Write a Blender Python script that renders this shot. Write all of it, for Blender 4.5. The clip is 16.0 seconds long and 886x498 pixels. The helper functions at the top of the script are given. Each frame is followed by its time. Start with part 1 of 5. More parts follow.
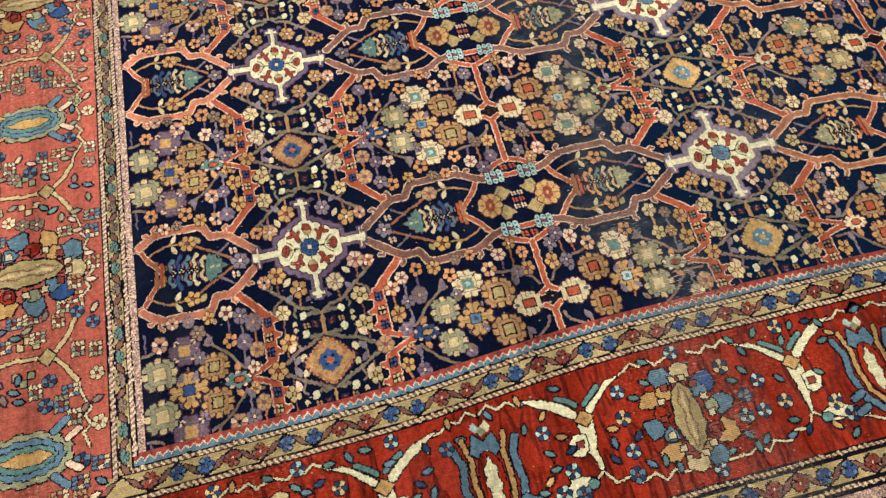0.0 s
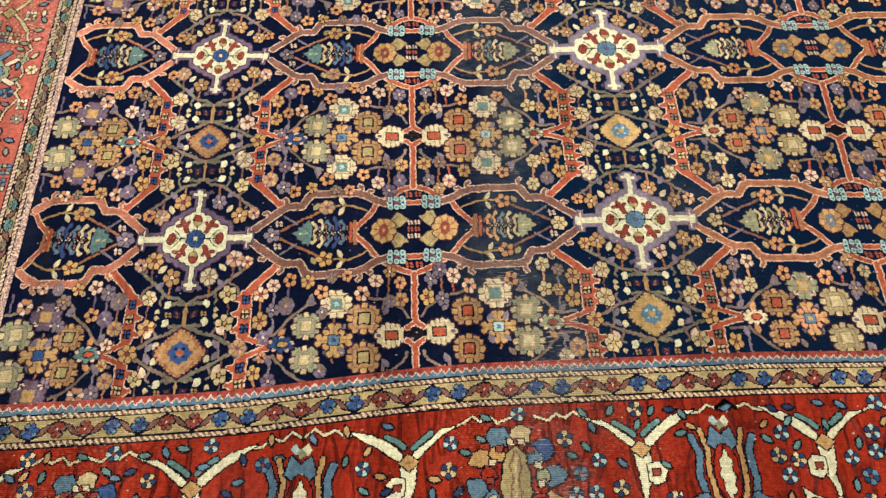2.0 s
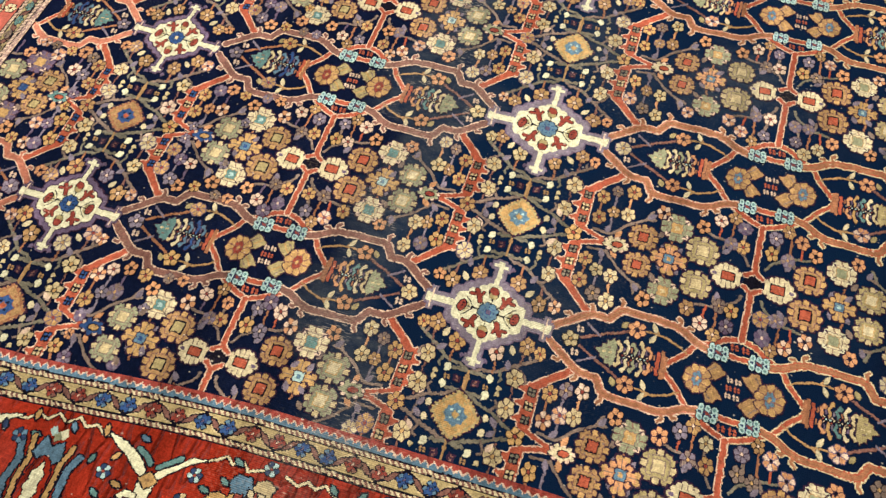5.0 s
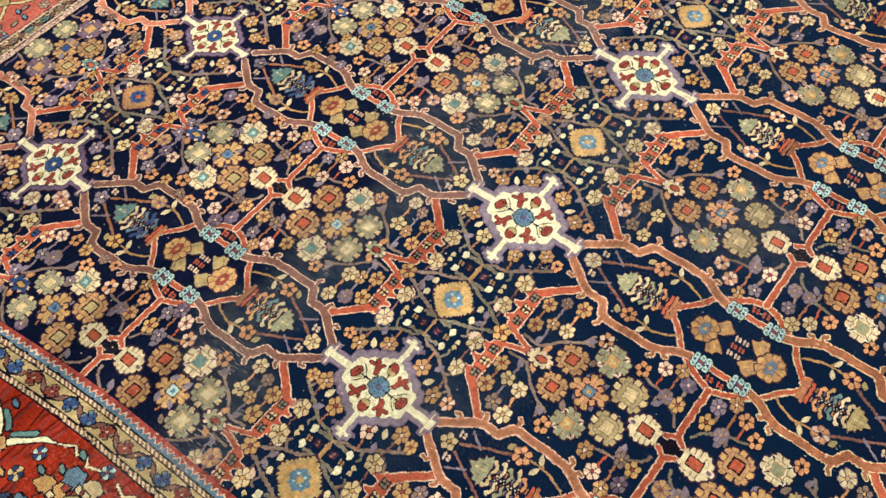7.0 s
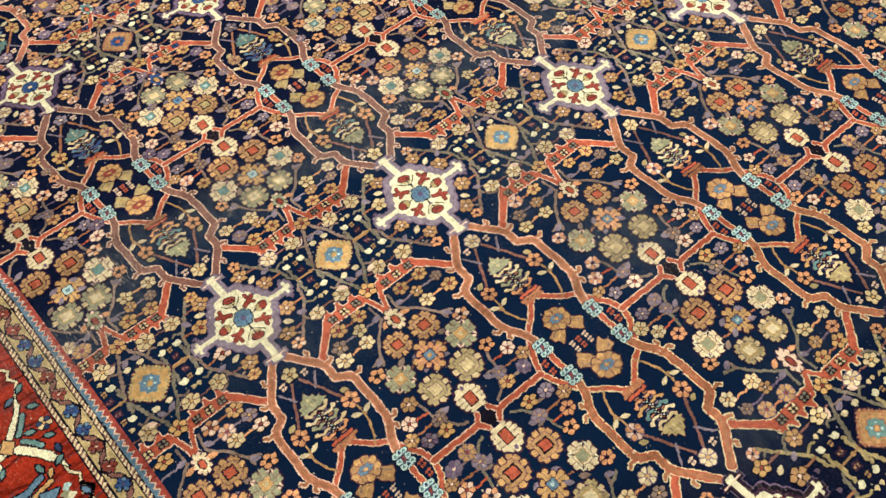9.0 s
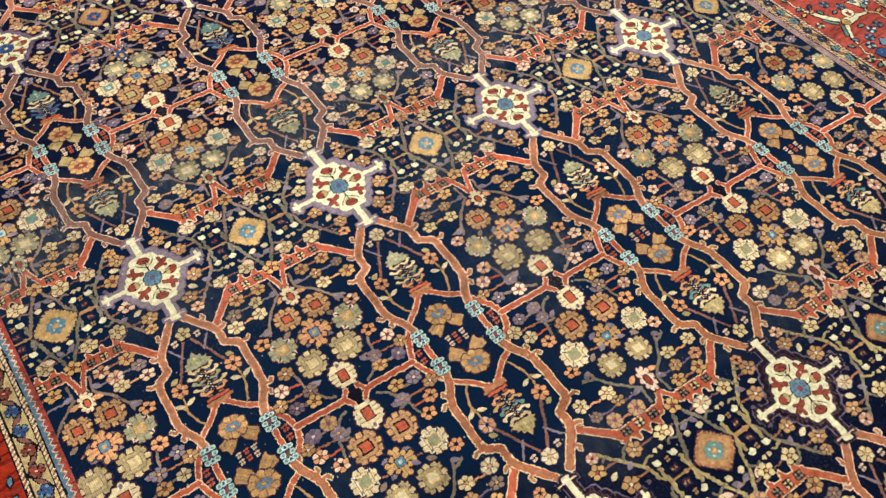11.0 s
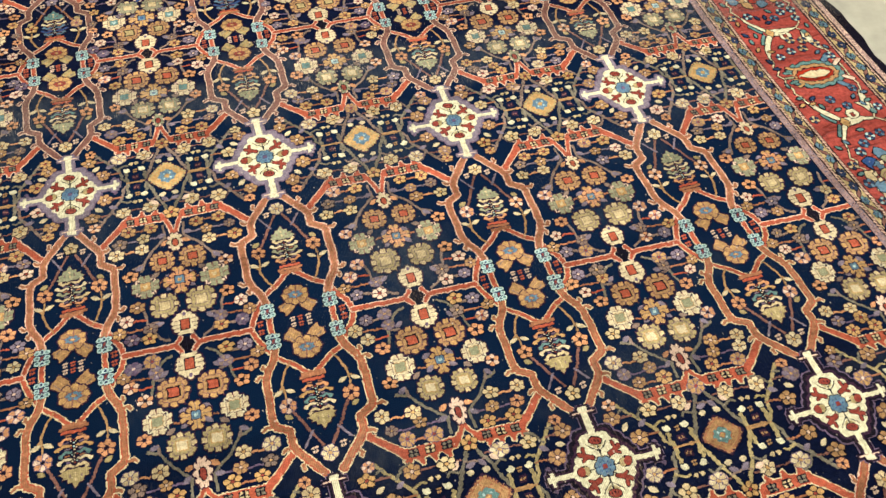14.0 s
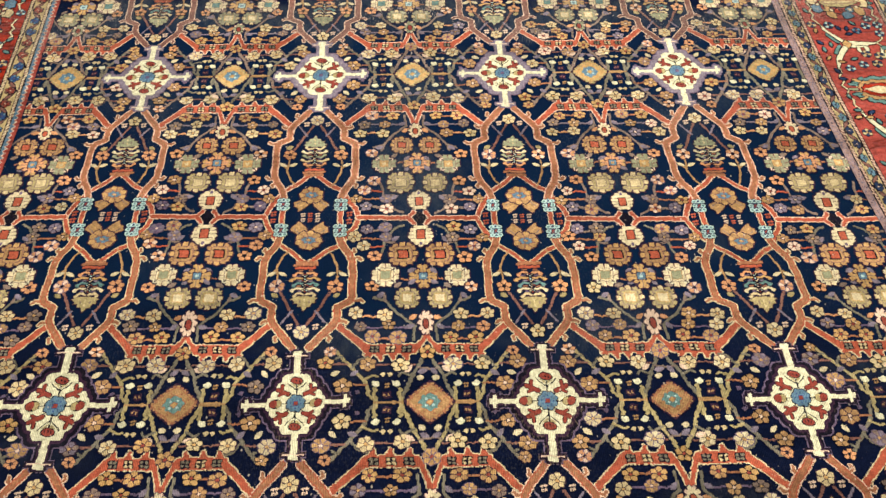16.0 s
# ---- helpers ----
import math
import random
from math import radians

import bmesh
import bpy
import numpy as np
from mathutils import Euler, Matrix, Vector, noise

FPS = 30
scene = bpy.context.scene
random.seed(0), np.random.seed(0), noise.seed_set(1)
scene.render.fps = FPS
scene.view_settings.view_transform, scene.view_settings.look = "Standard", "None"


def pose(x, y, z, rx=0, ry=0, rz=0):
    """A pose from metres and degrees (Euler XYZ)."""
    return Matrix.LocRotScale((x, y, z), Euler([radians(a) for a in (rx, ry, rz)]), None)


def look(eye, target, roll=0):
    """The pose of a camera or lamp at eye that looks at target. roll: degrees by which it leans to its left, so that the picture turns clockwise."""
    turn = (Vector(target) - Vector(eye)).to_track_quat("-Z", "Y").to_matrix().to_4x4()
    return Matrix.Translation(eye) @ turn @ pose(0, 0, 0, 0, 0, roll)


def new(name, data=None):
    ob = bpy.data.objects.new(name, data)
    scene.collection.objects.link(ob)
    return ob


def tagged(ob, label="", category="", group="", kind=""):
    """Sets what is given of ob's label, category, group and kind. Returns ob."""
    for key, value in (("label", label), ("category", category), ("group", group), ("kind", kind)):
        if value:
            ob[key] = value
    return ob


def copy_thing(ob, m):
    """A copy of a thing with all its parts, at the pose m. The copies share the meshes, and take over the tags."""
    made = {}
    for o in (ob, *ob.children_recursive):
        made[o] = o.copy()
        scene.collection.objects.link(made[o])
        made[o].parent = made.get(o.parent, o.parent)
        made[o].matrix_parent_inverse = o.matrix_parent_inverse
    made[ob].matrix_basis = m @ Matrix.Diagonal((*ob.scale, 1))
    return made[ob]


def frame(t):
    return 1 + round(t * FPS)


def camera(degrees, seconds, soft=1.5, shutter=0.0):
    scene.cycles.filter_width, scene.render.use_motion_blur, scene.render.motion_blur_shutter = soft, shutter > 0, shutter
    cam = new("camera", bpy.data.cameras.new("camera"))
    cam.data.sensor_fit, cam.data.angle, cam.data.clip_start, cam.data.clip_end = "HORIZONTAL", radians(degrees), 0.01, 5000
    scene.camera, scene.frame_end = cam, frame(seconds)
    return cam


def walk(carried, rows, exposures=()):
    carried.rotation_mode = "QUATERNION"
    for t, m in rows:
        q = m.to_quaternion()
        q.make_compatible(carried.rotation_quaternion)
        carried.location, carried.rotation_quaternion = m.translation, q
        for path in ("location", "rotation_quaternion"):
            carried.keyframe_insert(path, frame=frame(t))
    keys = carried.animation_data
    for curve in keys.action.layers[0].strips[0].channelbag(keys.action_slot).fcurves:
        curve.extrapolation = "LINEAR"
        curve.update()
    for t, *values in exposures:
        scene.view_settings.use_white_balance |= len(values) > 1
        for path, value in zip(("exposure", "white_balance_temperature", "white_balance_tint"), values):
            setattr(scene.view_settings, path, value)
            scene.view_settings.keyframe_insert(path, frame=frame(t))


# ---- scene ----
cam = camera(57.1, 16.0, 1.4)
PATH = [
    (0, (-0.889, 0.869, 1.473), (0.045, 0.619, -0.278), 1.8),
    (0.5, (-0.798, 0.755, 1.45), (0.152, 0.552, -0.298), 2.1),
    (1, (-0.774, 0.667, 1.426), (0.194, 0.515, -0.317), 2.1),
    (1.5, (-0.836, 0.57, 1.447), (0.138, 0.457, -0.296), 2.7),
    (2, (-0.897, 0.472, 1.475), (0.081, 0.402, -0.268), 2.8),
    (2.5, (-0.848, 0.376, 1.488), (0.127, 0.339, -0.258), 3.2),
    (3, (-0.701, 0.268, 1.466), (0.268, 0.273, -0.283), 3.2),
    (3.5, (-0.654, 0.18, 1.451), (0.308, 0.238, -0.301), 2.6),
    (4, (-0.741, 0.073, 1.492), (0.223, 0.172, -0.258), 3.3),
    (4.2, (-0.769, 0.039, 1.497), (0.194, 0.165, -0.251), 3.3),
    (6.3, (-0.518, -0.36, 1.464), (0.332, 0.176, -0.265), -1.3),
    (6.5, (-0.514, -0.395, 1.466), (0.326, 0.171, -0.259), -1.1),
    (7, (-0.38, -0.463, 1.463), (0.432, 0.183, -0.247), -1.2),
    (7.5, (-0.249, -0.522, 1.438), (0.533, 0.186, -0.261), -1.1),
    (8, (-0.264, -0.682, 1.445), (0.491, 0.089, -0.239), -1.2),
    (8.5, (-0.282, -0.836, 1.47), (0.443, -0.025, -0.208), -1.4),
    (9, (-0.215, -0.903, 1.49), (0.496, -0.058, -0.178), -1.5),
    (9.2, (-0.165, -0.904, 1.492), (0.544, -0.044, -0.168), -1.5),
    (11.3, (-0.01, -1.201, 1.568), (0.658, -0.271, -0.071), 3.3),
    (11.5, (0.063, -1.209, 1.56), (0.716, -0.266, -0.079), 3.5),
    (12, (0.217, -1.21, 1.542), (0.83, -0.239, -0.096), 3.7),
    (12.5, (0.299, -1.247, 1.532), (0.866, -0.243, -0.102), 3.7),
    (13, (0.323, -1.38, 1.564), (0.828, -0.347, -0.071), 3.1),
    (13.5, (0.355, -1.499, 1.592), (0.799, -0.436, -0.042), 3.0),
    (14, (0.481, -1.468, 1.613), (0.852, -0.384, -0.025), 3.1),
    (14.5, (0.616, -1.417, 1.584), (0.911, -0.309, -0.055), 3.2),
    (15, (0.667, -1.458, 1.557), (0.873, -0.325, -0.078), 2.5),
    (15.5, (0.697, -1.605, 1.606), (0.821, -0.458, -0.028), 1.8),
    (16, (0.744, -1.738, 1.598), (0.806, -0.584, -0.034), 1.4),
]
walk(cam, [(t, look(eye, target, roll)) for t, eye, target, roll in PATH], [(0, -0.02), (2.5, 0.08), (7, 0.14), (12, 0.16), (16, 0.20)])

# ---- world and light ----
world = bpy.data.worlds.new("world")
scene.world = world
world.use_nodes = True
world.node_tree.nodes["Background"].inputs[0].default_value = (1.0, 0.93, 0.82, 1)
world.node_tree.nodes["Background"].inputs[1].default_value = 0.25
# assumed lamps, out of view; spots and power set to suit the carpet's brightness
LAMP_POWER = 54.0
CEILING_Z = 3.0
LAMP_SPOTS = [(0.1, 1.8), (1.8, 1.7), (0.3, -0.5), (1.9, -0.5)]
for lx, ly in LAMP_SPOTS:
    lamp = bpy.data.lights.new("assumed_lamp_light", "AREA")
    lamp.shape, lamp.size, lamp.energy, lamp.color = "SQUARE", 0.5, LAMP_POWER, (1.0, 0.945, 0.885)
    ob = new("assumed_lamp_light", lamp)
    ob.matrix_world = pose(lx, ly, CEILING_Z - 0.06)

# ---- materials ----
def nodes_of(name):
    m = bpy.data.materials.new(name)
    m.use_nodes = True
    t = m.node_tree
    return m, t.nodes, t.links, t.nodes["Principled BSDF"]


def yarn(name, rgb, abrash=0.30, wear=0.5, tint=(0.30, 0.22, 0.14), blue=0.0, crease=0.0):
    """Knotted wool: dye bands along the weft, knot-to-knot flecks, worn spots that show the foundation."""
    m, n, l, b = nodes_of(name)
    geo = n.new("ShaderNodeNewGeometry")
    info = n.new("ShaderNodeObjectInfo")

    def scaled(sx, sy, sz=1.0):
        k = n.new("ShaderNodeVectorMath")
        k.operation = "MULTIPLY"
        k.inputs[1].default_value = (sx, sy, sz)
        l.new(geo.outputs["Position"], k.inputs[0])
        return k.outputs[0]

    def noise_of(vec, scale, detail=2.0, rough=0.5):
        k = n.new("ShaderNodeTexNoise")
        k.inputs["Scale"].default_value, k.inputs["Detail"].default_value, k.inputs["Roughness"].default_value = scale, detail, rough
        l.new(vec, k.inputs["Vector"])
        return k.outputs["Fac"]

    def ramp(fac, lo, hi, a, c):
        k = n.new("ShaderNodeMapRange")
        k.inputs["From Min"].default_value, k.inputs["From Max"].default_value = lo, hi
        k.inputs["To Min"].default_value, k.inputs["To Max"].default_value = a, c
        l.new(fac, k.inputs["Value"])
        return k.outputs[0]

    def math_of(op, x, y):
        k = n.new("ShaderNodeMath")
        k.operation = op
        for i, v in enumerate((x, y)):
            if isinstance(v, (int, float)):
                k.inputs[i].default_value = v
            else:
                l.new(v, k.inputs[i])
        return k.outputs[0]

    bands = ramp(noise_of(scaled(1.2, 16.0), 1.0, 3.0), 0.3, 0.7, 1 - abrash, 1 + abrash)
    flecks = ramp(noise_of(scaled(330.0, 330.0), 1.0, 1.0), 0.25, 0.75, 0.72, 1.28)
    warps = ramp(noise_of(scaled(420.0, 30.0), 1.0, 1.0), 0.3, 0.7, 0.86, 1.14)
    own = ramp(info.outputs["Random"], 0, 1, 0.84, 1.16)
    tufts = ramp(noise_of(scaled(85.0, 110.0), 1.0, 2.0), 0.28, 0.72, 0.74, 1.26)
    value = math_of("MULTIPLY", math_of("MULTIPLY", math_of("MULTIPLY", bands, flecks), tufts), math_of("MULTIPLY", warps, own))
    mul = n.new("ShaderNodeVectorMath")
    mul.operation = "SCALE"
    mul.inputs[0].default_value = rgb
    l.new(value, mul.inputs["Scale"])
    colour = mul.outputs[0]
    split = n.new("ShaderNodeSeparateXYZ")
    l.new(geo.outputs["Position"], split.inputs[0])
    drift = math_of("ADD", split.outputs["Y"], ramp(noise_of(scaled(1.6, 1.0), 2.0, 3.0), 0.3, 0.7, -0.12, 0.12))
    if blue:
        # bluer, greener ground in bands along the weft, darker towards both ends
        bluing = math_of("MULTIPLY", ramp(drift, 0.42, 0.24, 0.12, blue), ramp(drift, -0.95, -0.74, 0.10, 1.0))
        patch = ramp(noise_of(scaled(1.3, 4.0), 1.5, 3.0), 0.40, 0.62, 0.70, 1.0)
        mx = n.new("ShaderNodeMix")
        mx.data_type = "RGBA"
        l.new(math_of("MULTIPLY", bluing, patch), mx.inputs[0])
        l.new(colour, mx.inputs[6])
        mx.inputs[7].default_value = (0.0024, 0.0104, 0.0300, 1)
        colour = mx.outputs[2]
    # a threadbare band across the carpet
    band = math_of("MULTIPLY", ramp(drift, 0.38, 0.31, 0.0, 1.0), ramp(drift, 0.14, 0.22, 0.0, 1.0))
    # worn places: foundation threads show as dots
    where = math_of("MAXIMUM", ramp(noise_of(scaled(1.0, 1.0), 2.3, 4.0, 0.6), 0.50, 0.66, 0.0, 0.9), math_of("MULTIPLY", band, 0.7))
    spot = n.new("ShaderNodeVectorMath")
    spot.operation = "DISTANCE"
    l.new(geo.outputs["Position"], spot.inputs[0])
    spot.inputs[1].default_value = (0.74, -0.39, 0.0)
    bald = ramp(math_of("ADD", spot.outputs["Value"], ramp(noise_of(scaled(9.0, 9.0), 1.0, 3.0), 0.3, 0.7, -0.06, 0.06)), 0.17, 0.06, 0.0, 0.9)
    where = math_of("MAXIMUM", where, bald)
    bare = math_of("MULTIPLY", ramp(drift, -0.72, -0.98, 0.0, 0.8), ramp(noise_of(scaled(2.0, 2.6), 1.3, 2.0), 0.42, 0.60, 0.15, 1.0))
    dots = ramp(noise_of(scaled(260.0, 140.0), 1.0, 0.0), 0.56, 0.68, 0.0, 1.0)
    worn = math_of("MULTIPLY", math_of("MULTIPLY", where, dots), wear)
    threads = n.new("ShaderNodeMath")
    threads.operation = "SINE"
    l.new(math_of("MULTIPLY", split.outputs["X"], 1750.0), threads.inputs[0])
    ridge = math_of("ADD", 1.0, math_of("MULTIPLY", math_of("MULTIPLY", threads.outputs[0], 0.36), math_of("ADD", math_of("MAXIMUM", where, bare), 0.10)))
    ribs = n.new("ShaderNodeVectorMath")
    ribs.operation = "SCALE"
    l.new(colour, ribs.inputs[0])
    l.new(ridge, ribs.inputs["Scale"])
    colour = ribs.outputs[0]
    mx = n.new("ShaderNodeMix")
    mx.data_type = "RGBA"
    l.new(worn, mx.inputs[0])
    l.new(colour, mx.inputs[6])
    mx.inputs[7].default_value = (*tint, 1)
    # rare pale knots
    clusters = ramp(noise_of(scaled(1.0, 1.0), 7.0, 2.0), 0.56, 0.72, 0.0, 0.09)
    pale = ramp(math_of("ADD", noise_of(scaled(150.0, 95.0), 1.0, 0.0), clusters), 0.82, 0.86, 0.0, 0.5)
    streaks = math_of("MULTIPLY", math_of("MULTIPLY", ramp(noise_of(scaled(430.0, 55.0), 1.0, 0.0), 0.62, 0.70, 0.0, 0.45), band), ramp(noise_of(scaled(9.0, 9.0), 1.0, 2.0), 0.52, 0.68, 0.0, 1.0))
    pale = math_of("MAXIMUM", pale, streaks)
    faded = math_of("MULTIPLY", math_of("MAXIMUM", band, math_of("MAXIMUM", bald, ramp(noise_of(scaled(1.0, 1.6), 1.9, 3.0), 0.56, 0.72, 0.0, 0.8))), ramp(noise_of(scaled(60.0, 25.0), 1.0, 2.0), 0.3, 0.7, 0.06, 0.28))
    mx3 = n.new("ShaderNodeMix")
    mx3.data_type = "RGBA"
    l.new(faded, mx3.inputs[0])
    l.new(mx.outputs[2], mx3.inputs[6])
    mx3.inputs[7].default_value = (0.078, 0.088, 0.088, 1)
    mx2 = n.new("ShaderNodeMix")
    mx2.data_type = "RGBA"
    l.new(pale, mx2.inputs[0])
    l.new(mx3.outputs[2], mx2.inputs[6])
    mx2.inputs[7].default_value = (0.55, 0.48, 0.38, 1)
    l.new(mx2.outputs[2], b.inputs["Base Color"])
    b.inputs["Roughness"].default_value = 0.85
    b.inputs["Specular IOR Level"].default_value = 0.0
    b.inputs["Sheen Weight"].default_value = 0.06
    b.inputs["Sheen Roughness"].default_value = 0.30
    b.inputs["Sheen Tint"].default_value = (0.62, 0.80, 1.0, 1)
    bump = n.new("ShaderNodeBump")
    bump.inputs["Strength"].default_value, bump.inputs["Distance"].default_value = 0.8, 0.0020
    l.new(noise_of(scaled(380.0, 380.0), 1.0, 1.0), bump.inputs["Height"])
    if crease:
        # the pile parts in soft folds across the border
        folds = n.new("ShaderNodeBump")
        folds.inputs["Strength"].default_value, folds.inputs["Distance"].default_value = crease, 0.012
        line = math_of("ABSOLUTE", math_of("SUBTRACT", noise_of(scaled(5.0, 17.0), 1.0, 2.0), 0.5), 0.0)
        l.new(ramp(line, 0.0, 0.05, 0.0, 1.0), folds.inputs["Height"])
        l.new(folds.outputs[0], bump.inputs["Normal"])
    l.new(bump.outputs[0], b.inputs["Normal"])
    return m


YARN = {
    "navy": yarn("navy_wool", (0.0028, 0.0042, 0.014), 0.3, 0.25, (0.06, 0.06, 0.07), blue=0.9),
    "ink": yarn("ink_wool", (0.007, 0.006, 0.011), 0.2, 0.3),
    "plum": yarn("plum_wool", (0.030, 0.014, 0.028), 0.3, 0.3),
    "red": yarn("madder_red_wool", (0.248, 0.0225, 0.0105), 0.34, 0.30, (0.45, 0.18, 0.12), crease=1.0),
    "rose": yarn("faded_red_wool", (0.30, 0.078, 0.056), 0.35, 0.9, (0.46, 0.32, 0.24)),
    "coral": yarn("coral_wool", (0.290, 0.068, 0.037), 0.3, 0.35),
    "copper": yarn("copper_wool", (0.245, 0.106, 0.054), 0.4, 0.5),
    "brown": yarn("brown_wool", (0.155, 0.074, 0.058), 0.35, 0.5),
    "apricot": yarn("apricot_wool", (0.42, 0.208, 0.098), 0.3, 0.4),
    "blush": yarn("blush_wool", (0.52, 0.385, 0.280), 0.22, 0.3),
    "cream": yarn("cream_wool", (0.495, 0.480, 0.320), 0.10, 0.2, (0.5, 0.4, 0.25)),
    "ivory": yarn("ivory_wool", (0.465, 0.400, 0.245), 0.18, 0.2, (0.5, 0.4, 0.25)),
    "gold": yarn("gold_wool", (0.365, 0.225, 0.088), 0.3, 0.4),
    "tan": yarn("tan_wool", (0.290, 0.172, 0.076), 0.3, 0.45),
    "olive": yarn("olive_wool", (0.275, 0.225, 0.105), 0.28, 0.45),
    "sage": yarn("sage_wool", (0.205, 0.215, 0.130), 0.28, 0.4),
    "teal": yarn("teal_wool", (0.085, 0.165, 0.155), 0.28, 0.3),
    "sky": yarn("sky_wool", (0.29, 0.41, 0.385), 0.2, 0.3),
    "steel": yarn("steel_blue_wool", (0.080, 0.145, 0.20), 0.28, 0.3),
    "blue": yarn("blue_wool", (0.025, 0.058, 0.155), 0.3, 0.3),
    "violet": yarn("violet_wool", (0.100, 0.072, 0.115), 0.35, 0.3),
    "haze": yarn("grey_violet_wool", (0.15, 0.125, 0.155), 0.3, 0.3),
    "taupe": yarn("taupe_wool", (0.165, 0.120, 0.095), 0.35, 0.3),
    "wine": yarn("wine_wool", (0.185, 0.038, 0.027), 0.25, 0.2),
    "brick": yarn("brick_red_wool", (0.245, 0.047, 0.036), 0.30, 0.6, (0.42, 0.24, 0.19), crease=0.7),
    "salmon": yarn("salmon_wool", (0.34, 0.125, 0.080), 0.35, 0.5),
    "indigo": yarn("indigo_wool", (0.020, 0.034, 0.075), 0.3, 0.3),
    "straw": yarn("straw_wool", (0.415, 0.335, 0.180), 0.28, 0.35),
    "wheat": yarn("wheat_wool", (0.325, 0.255, 0.120), 0.28, 0.45),
    "mauve": yarn("dusty_mauve_wool", (0.250, 0.165, 0.148), 0.25, 0.3),
    "moss": yarn("moss_grey_wool", (0.135, 0.122, 0.088), 0.30, 0.35),
}
NAMES = list(YARN)
CODE = {k: i for i, k in enumerate(NAMES)}


def plaster(name, rgb, scale=3.0, amount=0.12, rough=0.8):
    m, n, l, b = nodes_of(name)
    tc = n.new("ShaderNodeTexCoord")
    ns = n.new("ShaderNodeTexNoise")
    ns.inputs["Scale"].default_value, ns.inputs["Detail"].default_value = scale, 6.0
    l.new(tc.outputs["Object"], ns.inputs["Vector"])
    cr = n.new("ShaderNodeMapRange")
    cr.inputs["To Min"].default_value, cr.inputs["To Max"].default_value = 1 - amount, 1 + amount
    l.new(ns.outputs["Fac"], cr.inputs["Value"])
    sc = n.new("ShaderNodeVectorMath")
    sc.operation = "SCALE"
    sc.inputs[0].default_value = rgb
    l.new(cr.outputs[0], sc.inputs["Scale"])
    l.new(sc.outputs[0], b.inputs["Base Color"])
    b.inputs["Roughness"].default_value = rough
    bp = n.new("ShaderNodeBump")
    bp.inputs["Strength"].default_value, bp.inputs["Distance"].default_value = 0.15, 0.003
    l.new(ns.outputs["Fac"], bp.inputs["Height"])
    l.new(bp.outputs[0], b.inputs["Normal"])
    return m


FLOOR_MAT = plaster("pale_stone", (0.345, 0.345, 0.275), 11.0, 0.62, 0.35)
WALL_MAT = plaster("warm_white_paint", (0.72, 0.68, 0.60), 5.0, 0.04)
CEILING_MAT = plaster("white_ceiling_paint", (0.78, 0.76, 0.72), 5.0, 0.03)
METAL_MAT = plaster("white_enamel", (0.8, 0.8, 0.78), 20.0, 0.02, 0.4)

# ---- small mesh helpers ----
def box_into(bm, x0, x1, y0, y1, z0, z1):
    vs = [bm.verts.new(p) for p in ((x0, y0, z0), (x1, y0, z0), (x1, y1, z0), (x0, y1, z0), (x0, y0, z1), (x1, y0, z1), (x1, y1, z1), (x0, y1, z1))]
    for f in ((3, 2, 1, 0), (4, 5, 6, 7), (0, 1, 5, 4), (1, 2, 6, 5), (2, 3, 7, 6), (3, 0, 4, 7)):
        bm.faces.new([vs[i] for i in f])


def part(name, bm, material, parent=None, label=""):
    me = bpy.data.meshes.new(name)
    bm.to_mesh(me)
    bm.free()
    me.materials.append(material)
    ob = new(name, me)
    ob.parent = parent
    return tagged(ob, label)


# ---- the room ----
RX0, RX1, RY0, RY1, FLOOR_Z = -2.8, 4.4, -3.9, 3.9, -0.012


def slab(name, material, *dims):
    bm = bmesh.new()
    box_into(bm, *dims)
    return tagged(part(name, bm, material), kind="structure")


tagged(slab("floor", FLOOR_MAT, RX0, RX1, RY0, RY1, FLOOR_Z - 0.15, FLOOR_Z), "pale greenish cream stone floor under the carpet", "floor")
tagged(slab("ceiling", CEILING_MAT, RX0, RX1, RY0, RY1, CEILING_Z, CEILING_Z + 0.15), "plain white ceiling out of view, with assumed square lamps", "ceiling")
for nm, d in (("wall_west", (RX0 - 0.15, RX0, RY0 - 0.15, RY1 + 0.15)), ("wall_east", (RX1, RX1 + 0.15, RY0 - 0.15, RY1 + 0.15)),
              ("wall_south", (RX0, RX1, RY0 - 0.15, RY0)), ("wall_north", (RX0, RX1, RY1, RY1 + 0.15))):
    tagged(slab(nm, WALL_MAT, *d, FLOOR_Z - 0.15, CEILING_Z + 0.15), "plain warm white painted wall of the room", "wall")
# frames for the assumed lamps, never in view
lamp_first = None
for lx, ly in LAMP_SPOTS:
    if lamp_first is None:
        lamp_first = tagged(new("ceiling_lamp"), "assumed square lamp on the ceiling, out of view, added to light the carpet", "lamp", "ceiling lamps")
        lamp_first.location = (lx, ly, CEILING_Z)
        bm = bmesh.new()
        for d in ((-0.3, 0.3, -0.3, -0.26), (-0.3, 0.3, 0.26, 0.3), (-0.3, -0.26, -0.26, 0.26), (0.26, 0.3, -0.26, 0.26)):
            box_into(bm, *d, -0.08, 0)
        part("lamp_frame", bm, METAL_MAT, lamp_first)
    else:
        copy_thing(lamp_first, pose(lx, ly, CEILING_Z))

# ---- the carpet's outline ----
FIELD_N, FIELD_S = 1.278, -1.368
# how far out the inner guard, the main border, the outer guard and the selvedge end
BANDS = {"w": (0.088, 0.357, 0.455, 0.478), "e": (0.075, 0.318, 0.402, 0.432), "n": (0.062, 0.345, 0.425, 0.448), "s": (0.080, 0.355, 0.435, 0.458)}


def left_x(y):
    return np.interp(y, (-1.9, -0.9, -0.2, 0.1, 0.36, 0.5, 0.65, 0.8, 1.03, 1.3), (-0.320, -0.316, -0.311, -0.318, -0.324, -0.334, -0.351, -0.368, -0.380, -0.391))


